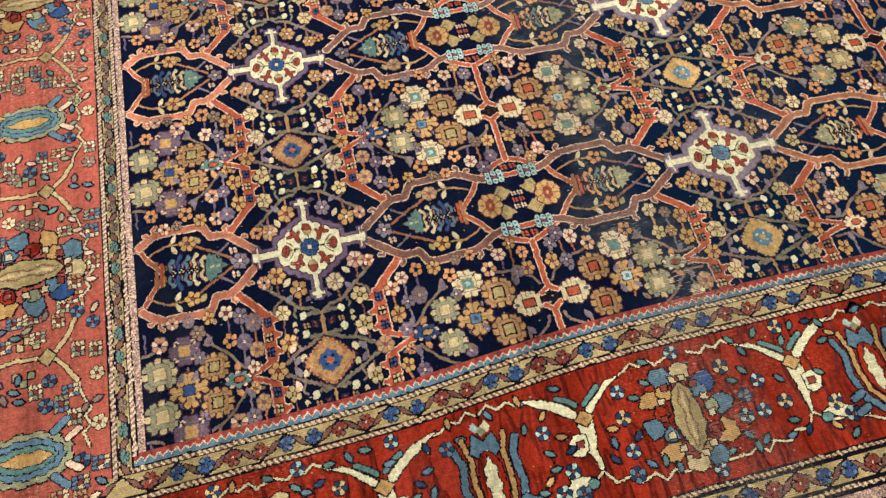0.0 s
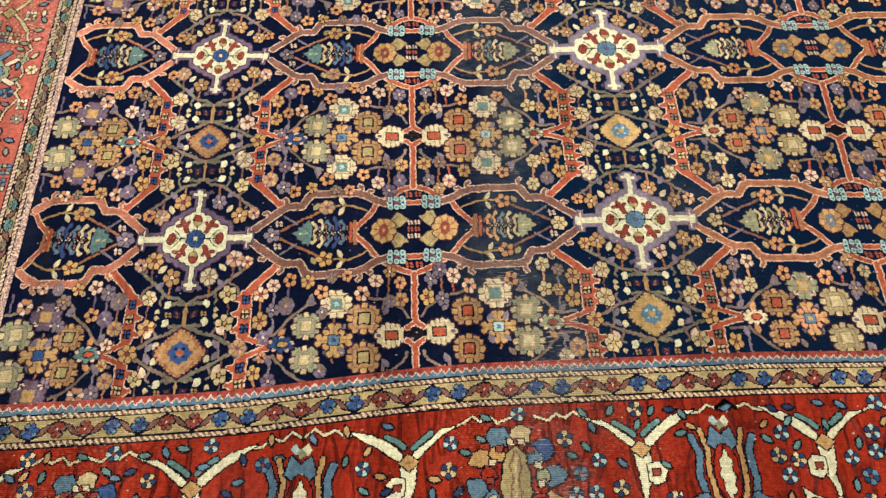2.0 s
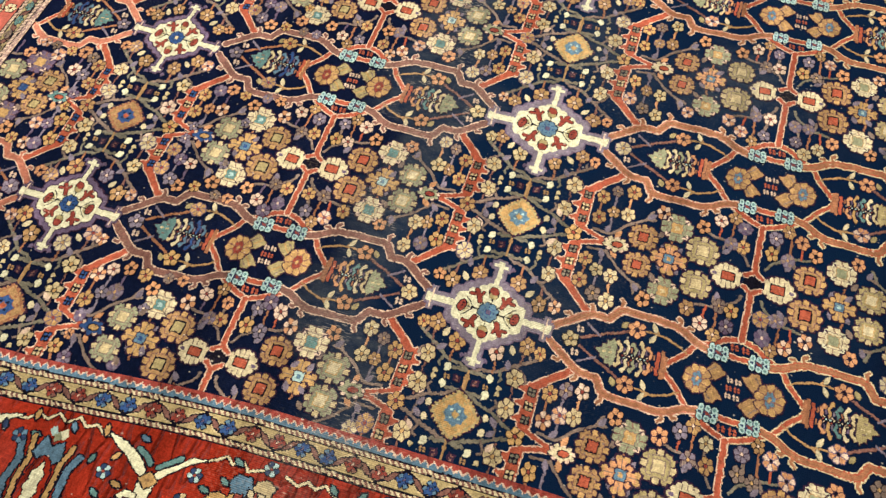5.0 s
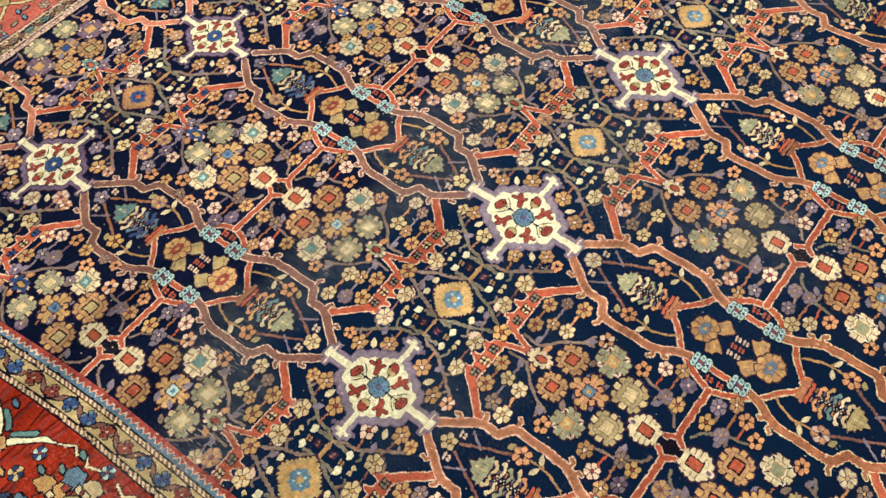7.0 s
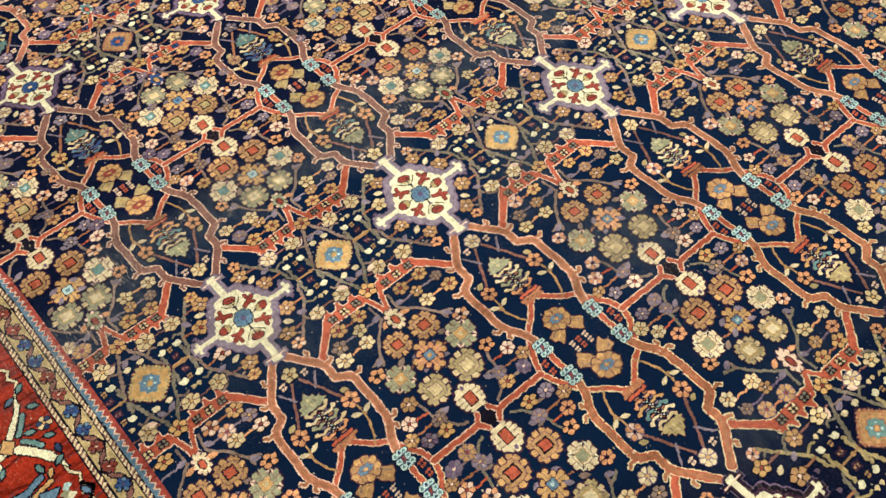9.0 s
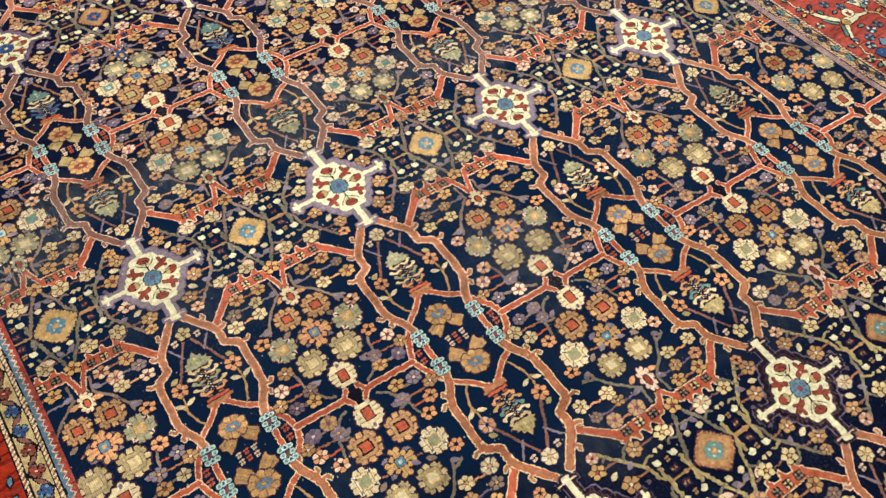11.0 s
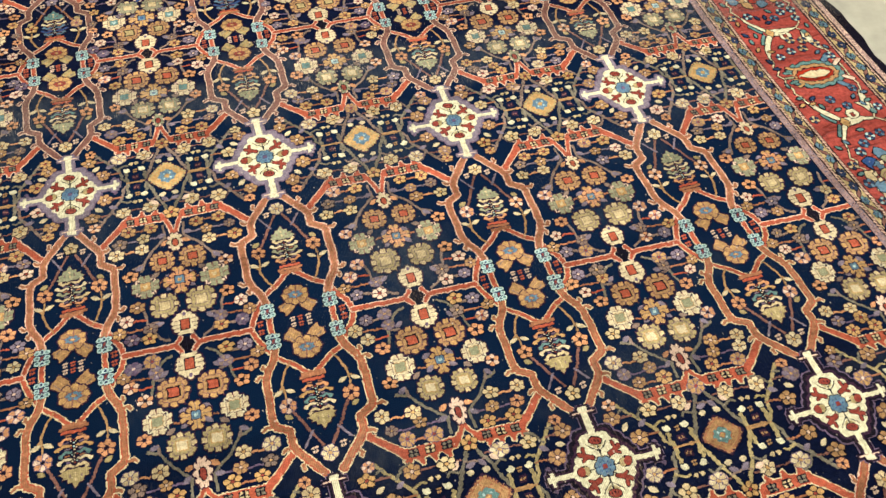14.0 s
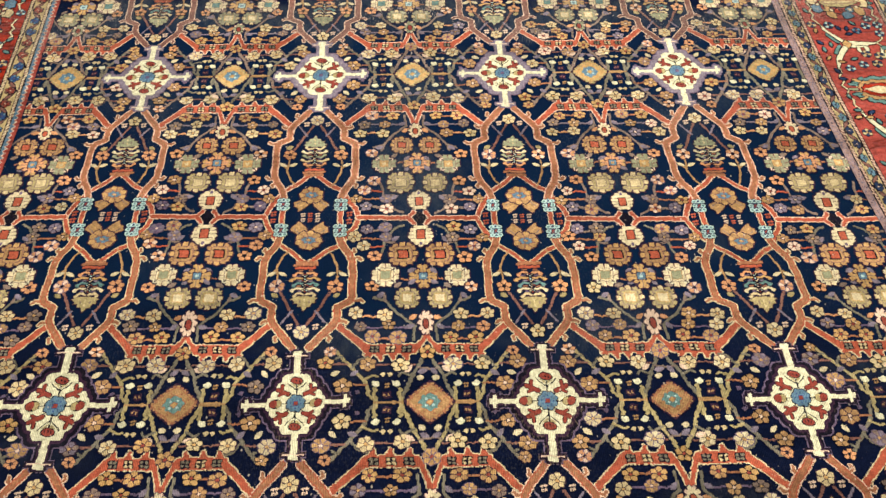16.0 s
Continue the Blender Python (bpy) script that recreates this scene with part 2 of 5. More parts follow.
def right_x(y):
    return np.interp(y, (-1.9, -1.2, -0.64, -0.45, -0.25, -0.1, 0.05, 0.2, 0.4, 1.3), (1.944, 1.932, 1.900, 1.882, 1.869, 1.859, 1.854, 1.850, 1.850, 1.830))


def side_map(side):
    """From (along, outwards) of a border to the carpet's plane."""
    if side == "w":
        return lambda s, d: (left_x(s) - d, s)
    if side == "e":
        return lambda s, d: (right_x(s) + d, s)
    if side == "n":
        return lambda s, d: (s, FIELD_N + d)
    return lambda s, d: (s, FIELD_S - d)


def side_turn(side):
    return {"w": 90.0, "e": -90.0, "n": 0.0, "s": 180.0}[side]


# rows of medallions: where each column stands, and how far along each row lies
COLS = (-1.0, -0.5, 0.0, 0.5, 1.0, 1.5, 2.0, 2.5, 3.0, 3.5, 4.0)
ROW_X = {1: (-0.543, -0.292, -0.038, 0.212, 0.464, 0.716, 0.968, 1.220, 1.472, 1.724, 1.975),
         2: (-0.470, -0.226, -0.004, 0.232, 0.481, 0.738, 0.994, 1.244, 1.495, 1.745, 2.0),
         3: (-0.520, -0.272, -0.023, 0.225, 0.480, 0.764, 1.014, 1.281, 1.558, 1.820, 2.08)}
ROW_Y = {1: 0.926, 2: 0.0, 3: -1.003}
S0, L0, END = 0.525, 1.0, 0.82


def place(c, r):
    """Where column c (0 to 3) and row r (1 to 3) of the design lie; both may be fractions, and arrays."""
    c, r = np.asarray(c, float), np.asarray(r, float)
    rr = np.clip(r, 1, 3)
    xs = np.stack([np.interp(c, COLS, ROW_X[k]) for k in (1, 2, 3)])
    w = [np.clip(1 - np.abs(rr - k), 0, 1) for k in (1, 2, 3)]
    x = sum(wk * xk for wk, xk in zip(w, xs))
    half = np.clip(1 - 2 * np.abs(rr - 2.5), 0, 1)
    y = np.interp(rr, (1, 1.5, 2, 2.5, 3), (ROW_Y[1], 0.473, ROW_Y[2], -0.491, -0.993)) - 0.008 * w[2] * np.clip(c, 0, 3.5) - 0.011 * half * np.clip(c, 0, 3.5)
    over = np.clip(r - 3, 0, 1) * L0
    y = y + np.where(r < 1, (1 - r) * L0 * END, 0) - np.where(over < 0.28, over, 0.28 + (over - 0.28) * 0.55)
    return x, y


def at_row(col, row, down):
    """A map from metres beside a column and away from a row (down: towards the next row, else towards the one before)."""
    sgn = 1 if down else -1
    return lambda u, v: place(col + np.asarray(u) / S0, row + sgn * np.asarray(v) / L0)


def in_field(x, y):
    return (x > left_x(y) + 0.001) & (x < right_x(y) - 0.001) & (y < FIELD_N - 0.001) & (y > FIELD_S + 0.001)


# ---- weaving: shapes drawn knot by knot ----
class Loom:
    """A patch of knots; shapes are woven into it in the order in which they are drawn."""

    def __init__(self, x0, x1, y0, y1, knot=0.0025, shake=0.0009, ragged=0.30):
        self.k = knot
        self.x = x0 + knot * np.arange(max(1, round((x1 - x0) / knot))) + knot / 2
        self.y = y0 + knot * np.arange(max(1, round((y1 - y0) / knot))) + knot / 2
        self.X, self.Y = np.meshgrid(self.x, self.y)
        rnd = np.random.RandomState(int(abs(x0 * 7919 + y1 * 104729 + x1 * 31)) % 100000)
        self.A = np.full(self.X.shape, -1, int)
        gx = np.interp(self.y, np.linspace(y0, y1, 24), rnd.uniform(-1, 1, 24))[:, None]
        gy = np.interp(self.x, np.linspace(x0, x1, 24), rnd.uniform(-1, 1, 24))[None, :]
        cell = max(1, round(0.0045 / knot))
        ny, nx = self.X.shape
        rough = rnd.uniform(-1, 1, (2, ny // cell + 1, nx // cell + 1)).repeat(cell, 1).repeat(cell, 2)[:, :ny, :nx] * ragged * knot
        self.PX, self.PY = self.X + shake * gx + rough[0], self.Y + shake * gy + rough[1]

    def put(self, mask, colour):
        self.A[mask] = CODE[colour] if colour else -1

    def ellipse(self, cx, cy, rx, ry, colour):
        self.put(((self.PX - cx) / rx) ** 2 + ((self.PY - cy) / ry) ** 2 <= 1, colour)

    def rect(self, cx, cy, hx, hy, colour):
        self.put((abs(self.PX - cx) <= hx) & (abs(self.PY - cy) <= hy), colour)

    def diamond(self, cx, cy, hx, hy, colour):
        self.put(abs(self.PX - cx) / hx + abs(self.PY - cy) / hy <= 1, colour)

    def _far(self, pts):
        far = np.full(self.X.shape, 9.0)
        for (ax, ay), (bx, by) in zip(pts, pts[1:]):
            dx, dy = bx - ax, by - ay
            t = np.clip(((self.PX - ax) * dx + (self.PY - ay) * dy) / (dx * dx + dy * dy + 1e-12), 0, 1)
            far = np.minimum(far, np.hypot(self.PX - ax - t * dx, self.PY - ay - t * dy))
        return far

    def stroke(self, pts, width, colour, rim=None, rim_width=0.003, core=None):
        far = self._far(pts)
        if rim:
            self.put(far <= width / 2 + rim_width, rim)
        self.put(far <= width / 2, colour)
        if core:
            self.put(far <= width / 6, core)

    def poly(self, pts, colour, rim=None, rim_width=0.003):
        inside = np.zeros(self.X.shape, bool)
        for (ax, ay), (bx, by) in zip(pts, pts[1:] + pts[:1]):
            if ay == by:
                continue
            cross = ((ay > self.PY) != (by > self.PY)) & (self.PX < (bx - ax) * (self.PY - ay) / (by - ay) + ax)
            inside ^= cross
        if rim:
            self.put(self._far(pts + pts[:1]) <= rim_width, rim)
        self.put(inside, colour)

    def mesh(self, name, to=None, keep=None, z=0.0, thick=0.0012):
        A = self.A.copy()
        if keep is not None:
            mx, my = to(self.X, self.Y) if to else (self.X, self.Y)
            A[~keep(mx, my)] = -1
        if not (A >= 0).any():
            return None
        h = self.k / 2
        ny, nx = A.shape
        B = np.pad(A, 1, constant_values=-1)
        cut = B[1:-1, 1:] != B[1:-1, :-1]          # knot columns where a row changes colour
        if to:
            cut[:, ::16] |= (B[1:-1, 1:] >= 0)[:, ::16]
        none = np.zeros((1, nx + 1), bool)
        line = np.concatenate([cut, none]) | np.concatenate([none, cut])
        ids, px, py = {}, [], []

        def vid(j, i):
            key = j * (nx + 1) + i
            if key not in ids:
                ids[key] = len(px)
                px.append(self.x[0] - h + i * self.k), py.append(self.y[0] - h + j * self.k)
            return ids[key]

        marks = [np.flatnonzero(row) for row in line]
        faces, fcols, walls, wcols = [], [], [], []
        for j in range(ny):
            edges = np.flatnonzero(cut[j])
            lo, hi = marks[j], marks[j + 1]
            for p, q in zip(edges[:-1], edges[1:]):
                c = A[j, p]
                if c < 0:
                    continue
                under = lo[(lo >= p) & (lo <= q)]
                over = hi[(hi >= p) & (hi <= q)]
                low_ids = [vid(j, i) for i in under]
                top_ids = [vid(j + 1, i) for i in over]
                faces.append(low_ids + top_ids[::-1])
                fcols.append(c)
                if B[j + 1, p] < 0:
                    walls.append((top_ids[0], low_ids[0])), wcols.append(c)
                if B[j + 1, q + 1] < 0:
                    walls.append((low_ids[-1], top_ids[-1])), wcols.append(c)
                for i0, i1, v0, v1 in zip(under[:-1], under[1:], low_ids[:-1], low_ids[1:]):
                    if B[j, i0 + 1] < 0:
                        walls.append((v0, v1)), wcols.append(c)
                for i0, i1, v0, v1 in zip(over[:-1], over[1:], top_ids[:-1], top_ids[1:]):
                    if B[j + 2, i0 + 1] < 0:
                        walls.append((v1, v0)), wcols.append(c)
        px, py = np.array(px), np.array(py)
        e0 = np.array([px[faces[0][0]], px[faces[0][0]] + 1e-4, px[faces[0][0]]])
        e1 = np.array([py[faces[0][0]], py[faces[0][0]], py[faces[0][0]] + 1e-4])
        flip = False
        if to:
            e0, e1 = to(e0, e1)
            flip = (e0[1] - e0[0]) * (e1[2] - e1[0]) - (e1[1] - e1[0]) * (e0[2] - e0[0]) < 0
            px, py = to(px, py)
        n = len(px)
        low = sorted({v for w in walls for v in w})
        lower = {v: n + i for i, v in enumerate(low)}
        verts = np.concatenate([np.stack([px, py, np.full(n, z + thick)], 1), np.stack([px[low], py[low], np.full(len(low), z)], 1)])
        faces += [[v0, lower[v0], lower[v1], v1] for v0, v1 in walls]
        fcols = np.array(fcols + wcols)
        if flip:
            faces = [f[::-1] for f in faces]
        me = bpy.data.meshes.new(name)
        me.from_pydata(verts.tolist(), [], faces)
        used = sorted(set(fcols.tolist()))
        for u in used:
            me.materials.append(YARN[NAMES[u]])
        lookup = {u: q for q, u in enumerate(used)}
        me.polygons.foreach_set("material_index", [lookup[c] for c in fcols.tolist()])
        return me


def pieces_of(A):
    """Labels the separate shapes of a patch."""
    lab = np.zeros(A.shape, int)
    count = 0
    for j, i in zip(*np.nonzero(A >= 0)):
        if lab[j, i]:
            continue
        count += 1
        todo = [(j, i)]
        lab[j, i] = count
        while todo:
            a, b = todo.pop()
            for c, d in ((a + 1, b), (a - 1, b), (a, b + 1), (a, b - 1)):
                if 0 <= c < A.shape[0] and 0 <= d < A.shape[1] and A[c, d] >= 0 and not lab[c, d]:
                    lab[c, d] = count
                    todo.append((c, d))
    return lab, count


def woven(name, loom, parent, to=None, keep=None, z=0.0, label="", thick=0.0012, apart=False):
    """Makes the patch an object, or each of its separate shapes one."""
    A = loom.A
    lab, count = pieces_of(A) if apart else (None, 1)
    for q in range(1, count + 1):
        if apart:
            loom.A = np.where(lab == q, A, -1)
        me = loom.mesh(name, to, keep, z, thick)
        if me is not None:
            ob = new(name, me)
            ob.parent = parent
            tagged(ob, label)
    loom.A = A


# ---- motifs that repeat: each is woven once ----
def ring_points(n, r, turn=0.0, sx=1.0, sy=1.0):
    return [(sx * r * math.cos(turn + 2 * math.pi * i / n), sy * r * math.sin(turn + 2 * math.pi * i / n)) for i in range(n)]


def daisy(r, petal, heart, rim=None, n=6, other=None):
    """Small flower of full petals that touch, parted by thin dark lines."""
    m = Loom(-r * 1.3, r * 1.3, -r * 1.3, r * 1.3, 0.0016)
    rim = rim or "plum"
    for x, y in ring_points(n, r * 0.66, 0.3):
        m.ellipse(x, y, r * 0.47, r * 0.45, rim)
    for i, (x, y) in enumerate(ring_points(n, r * 0.66, 0.3)):
        m.ellipse(x, y, r * 0.38, r * 0.36, other if other and i % 2 else petal)
    for x, y in ring_points(n, r * 0.95, 0.3 + math.pi / n):
        m.stroke([(x * 0.25, y * 0.25), (x, y)], r * 0.11, rim)
    m.ellipse(0, 0, r * 0.29, r * 0.29, rim)
    m.ellipse(0, 0, r * 0.21, r * 0.21, heart)
    return m


def square_rosette(r, petal, heart, rim="plum"):
    """Square flower of blocks: three short petals on each side, a broad ring and a square heart."""
    m = Loom(-r * 1.35, r * 1.35, -r * 1.35, r * 1.35, 0.0018, 0.0014)
    edge = {"sage": "straw", "olive": "straw", "tan": "gold", "gold": "straw", "straw": "ivory"}.get(petal, "blush")
    spots = []
    for a in range(4):
        ca, sa = round(math.cos(a * math.pi / 2)), round(math.sin(a * math.pi / 2))
        for q, d in ((-0.56, 0.84), (0.0, 0.98), (0.56, 0.84)):
            spots.append((r * (ca * d - sa * q), r * (sa * d + ca * q), q))
    for x, y, q in spots:
        m.put((abs(m.PX - x) / (r * 0.31)) ** 4 + (abs(m.PY - y) / (r * 0.31)) ** 4 <= 1, rim)
    for x, y, q in spots:
        m.put((abs(m.PX - x) / (r * 0.22)) ** 4 + (abs(m.PY - y) / (r * 0.22)) ** 4 <= 1, petal if q else edge)
    m.put(abs(m.PX) ** 5 + abs(m.PY) ** 5 <= (r * 0.80) ** 5, "brown" if petal in ("tan", "gold") else "taupe")
    m.put(abs(m.PX) ** 5 + abs(m.PY) ** 5 <= (r * 0.73) ** 5, petal)
    for x, y, q in spots:
        if q:
            m.rect(x * 0.80, y * 0.80, r * 0.05, r * 0.05, "taupe")
    dark = heart in ("olive", "coral")
    m.rect(0, 0, r * 0.50, r * 0.48, "ink" if dark else ("gold" if heart == "ivory" or petal == "straw" else "taupe"))
    m.rect(0, 0, r * (0.38 if dark else 0.42), r * (0.36 if dark else 0.40), heart)
    return m


def round_rosette(r, petal, petal2, ring, heart, rim="plum"):
    """Blocky flower: paired petals along the threads, one at each corner, and a framed square heart."""
    m = Loom(-r * 1.3, r * 1.3, -r * 1.3, r * 1.3, 0.0018, 0.0014)
    block = lambda x, y, h, c: m.put((abs(m.PX - x * r) / (r * h)) ** 4 + (abs(m.PY - y * r) / (r * h)) ** 4 <= 1, c)
    for shade in (0, 1):
        for a in range(4):
            ca, sa = round(math.cos(a * math.pi / 2)), round(math.sin(a * math.pi / 2))
            for q in (-1, 1):
                block(ca * 0.86 - sa * q * 0.25, sa * 0.86 + ca * q * 0.25, 0.31 if not shade else 0.23, petal if shade else rim)
        for x, y in ring_points(4, 0.86, math.pi / 4):
            block(x, y, 0.28 if not shade else 0.19, petal2 if shade else rim)
    m.rect(0, 0, r * 0.66, r * 0.66, "taupe")
    m.rect(0, 0, r * 0.60, r * 0.60, petal)
    for q in (-1, 1):
        for w in (-1, 1):
            m.stroke([(q * r * 0.44, w * r * 0.44), (q * r * 0.70, w * r * 0.70)], r * 0.09, rim)
        m.rect(q * r * 0.84, 0, r * 0.20, r * 0.040, "brown")
        m.rect(0, q * r * 0.84, r * 0.040, r * 0.20, "brown")
    m.rect(0, 0, r * 0.46, r * 0.44, "tan" if petal in ("ivory", "cream") else "taupe")
    m.rect(0, 0, r * 0.40, r * 0.38, ring)
    m.rect(0, 0, r * 0.18, r * 0.15, heart)
    return m


def star_flower(r, petal, petal2, ring, heart, rim="plum"):
    """Gold flower with four long cross arms and a small square heart."""
    m = Loom(-r * 1.4, r * 1.4, -r * 1.4, r * 1.4, 0.0018)
    for shade in (0, 1):
        g = 0.0 if shade else 0.11
        for a in range(4):
            ca, sa = round(math.cos(a * math.pi / 2)), round(math.sin(a * math.pi / 2))
            for q in (-1, 1):
                x, y = ca * 0.95 - sa * q * 0.22, sa * 0.95 + ca * q * 0.22
                m.ellipse(x * r, y * r, r * (0.20 + g), r * (0.20 + g), petal2 if shade else rim)
            m.rect(ca * r * 0.5, sa * r * 0.5, r * (0.42 * abs(ca) + 0.24 * abs(sa) + g), r * (0.42 * abs(sa) + 0.24 * abs(ca) + g), petal if shade else rim)
        for x, y in ring_points(4, r * 0.68, math.pi / 4):
            m.ellipse(x, y, r * (0.19 + g), r * (0.19 + g), petal if shade else rim)
    for a in range(4):
        ca, sa = round(math.cos(a * math.pi / 2)), round(math.sin(a * math.pi / 2))
        m.stroke([(ca * r * 0.45, sa * r * 0.45), (ca * r * 0.95, sa * r * 0.95)], r * 0.07, "taupe")
    m.rect(0, 0, r * 0.38, r * 0.38, rim)
    m.rect(0, 0, r * 0.31, r * 0.31, ring)
    m.rect(0, 0, r * 0.13, r * 0.13, heart)
    return m


def pair_flower(r, petal, heart):
    """Cream flower, broad at its foot and narrow at its tip, with serrated sides and a framed red heart."""
    m = Loom(-r * 1.5, r * 1.5, -r * 1.5, r * 1.5, 0.0018)
    sides = ((0.80, 0.20, 1.06), (0.70, 0.52, 0.80), (0.86, -0.16, 0.95), (0.72, -0.50, 0.80), (0.42, -0.78, 0.45), (0.40, 0.80, 0.5))
    for g, c in ((0.28, "plum"), (0.18, petal)):
        for x, y, _ in sides:
            for s in (-1, 1):
                m.ellipse(s * x * r, y * r, r * g * 1.25, r * g, c)
        m.ellipse(0, -r * 0.98, r * g * 1.2, r * g * 1.1, c)
    m.ellipse(0, 0, r * 0.72, r * 0.92, petal)
    for x, y, _ in sides[:4]:
        for s in (-1, 1):
            m.rect(s * x * r * 0.86, (y + 0.17) * r, r * 0.16, r * 0.035, "taupe")
    m.ellipse(0, -r * 0.84, r * 0.15, r * 0.15, "violet")
    m.rect(0, r * 0.08, r * 0.42, r * 0.50, "ink")
    m.rect(0, r * 0.08, r * 0.33, r * 0.41, heart)
    return m


def bud(r, petal, heart):
    m = Loom(-r * 1.3, r * 1.3, -r * 1.6, r * 1.6, 0.0018)
    pts = ring_points(10, r * 0.85, 0.0, 0.80, 1.18)
    for x, y in pts:
        m.ellipse(x, y, r * 0.30, r * 0.30, "plum")
    for i, (x, y) in enumerate(pts):
        m.ellipse(x, y, r * 0.20, r * 0.20, petal if i % 2 else "blush")
    m.ellipse(0, 0, r * 0.60, r * 0.92, petal)
    m.ellipse(0, -r * 0.1, r * 0.38, r * 0.58, "ink")
    m.ellipse(0, -r * 0.1, r * 0.27, r * 0.46, heart)
    return m


def knot_flower(r):
    """Pale blue flower of open cells that clasps a vine."""
    m = Loom(-r * 1.9, r * 1.9, -r * 1.9, r * 1.9, 0.0014)
    cells = [(x, y) for x in (-0.85, 0.85) for y in (-0.95, 0.0, 0.95)] + [(0, -1.05), (0, 1.05)]
    for x, y in cells:
        m.ellipse(x * r, y * r, r * 0.66, r * 0.56, "ink")
    for x, y in cells:
        m.ellipse(x * r, y * r, r * 0.55, r * 0.46, "sky")
        m.ellipse(x * r, y * r, r * 0.27, r * 0.22, "teal" if x else "indigo")
    for q in (-0.48, 0.48):
        m.rect(0, q * r, r * 1.1, r * 0.08, "indigo")
    m.rect(0, 0, r * 0.34, r * 0.32, "indigo")
    m.rect(0, 0, r * 0.22, r * 0.22, "wine")
    return m


def lozenge(rx, ry, petal, petal2, ring, heart):
    """Diamond flower: a frame with a toothed edge round a paler blue diamond and a small heart."""
    m = Loom(-rx * 1.35, rx * 1.35, -ry * 1.35, ry * 1.35, 0.0018, 0.0016)
    q = lambda f, e=1.12: (abs(m.PX) / (rx * f)) ** e + (abs(m.PY) / (ry * f)) ** e <= 1
    spots = []
    for i in range(32):
        a = 2 * math.pi * (i + 0.5) / 32
        k = 1.02 / (abs(math.cos(a)) ** 1.12 + abs(math.sin(a)) ** 1.12) ** (1 / 1.12)
        spots.append((rx * k * math.cos(a), ry * k * math.sin(a)))
    m.put(q(1.17), "plum")
    for i, (x, y) in enumerate(spots):
        m.rect(x, y, rx * 0.068, ry * 0.068, petal if i % 2 else petal2)
    m.put(q(1.0), petal2)
    m.put(q(0.92), petal)
    for i, (x, y) in enumerate(spots):
        if i % 4 == 1:
            m.rect(x * 0.74, y * 0.74, rx * 0.05, ry * 0.05, petal2)
    m.put(q(0.57), petal2)
    for x, y in ring_points(8, 0.36, 0.0):
        m.rect(x * rx, y * ry, rx * 0.10, ry * 0.10, ring)
    m.put(q(0.50), ring)
    for x, y in ring_points(4, 0.24, math.pi / 4):
        m.rect(x * rx, y * ry, rx * 0.05, ry * 0.06, "sky" if ring != "blue" else "ink")
    m.diamond(0, 0, rx * 0.19, ry * 0.19, petal2)
    m.diamond(0, 0, rx * 0.13, ry * 0.13, heart)
    return m


def cartouche_palm(tip, mid, low):
    """Palmette inside the vines: a pointed serrated head over tiers of curled leaves on a short checked stalk."""
    m = Loom(-0.052, 0.052, -0.080, 0.084, 0.0016, 0.0016)
    side = [(0.0, 0.078), (0.006, 0.066), (0.014, 0.064), (0.015, 0.056), (0.024, 0.054), (0.023, 0.046), (0.030, 0.042), (0.022, 0.036), (0.010, 0.034)]
    m.poly(side + [(-x, y) for x, y in side[::-1]], tip, "plum", 0.0020)
    for x, y in ((-0.010, 0.050), (0.0, 0.058), (0.010, 0.050), (0.0, 0.046)):
        m.rect(x, y, 0.0018, 0.0034, "taupe" if x else "straw")
    tiers = ((0.024, 0.024, "straw"), (0.009, 0.031, "ivory"), (-0.007, 0.028, low), (-0.023, 0.033, mid), (-0.039, 0.026, "apricot" if mid != "blue" else "steel"))
    for y, w, c in tiers:
        for s in (-1, 1):
            m.stroke([(s * 0.004, y + 0.004), (s * w * 0.60, y), (s * w, y + 0.007)], 0.0092, "plum")
    for k, (y, w, c) in enumerate(tiers):
        for s in (-1, 1):
            m.stroke([(s * 0.004, y + 0.004), (s * w * 0.60, y), (s * w, y + 0.007)], 0.0060, c)
            m.ellipse(s * (w - 0.002), y + 0.008, 0.0044, 0.0040, c)
            m.rect(s * w * 0.45, y - 0.006, 0.0050, 0.0016, ("violet", "copper", "haze")[k % 3])
    for k, y in enumerate((0.016, 0.001, -0.015, -0.031)):
        m.diamond(0, y, 0.0105, 0.0085, "ink")
        for q, (x, dy) in enumerate(((0.0044, 0), (-0.0044, 0), (0, 0.0036), (0, -0.0036))):
            m.rect(x, y + dy, 0.0016, 0.0015, ("ivory", "sky", "wine", "blush")[(q + k) % 4])
    m.rect(0, -0.054, 0.024, 0.0036, "coral")
    m.rect(0, -0.0640, 0.028, 0.0036, "copper")
    return m


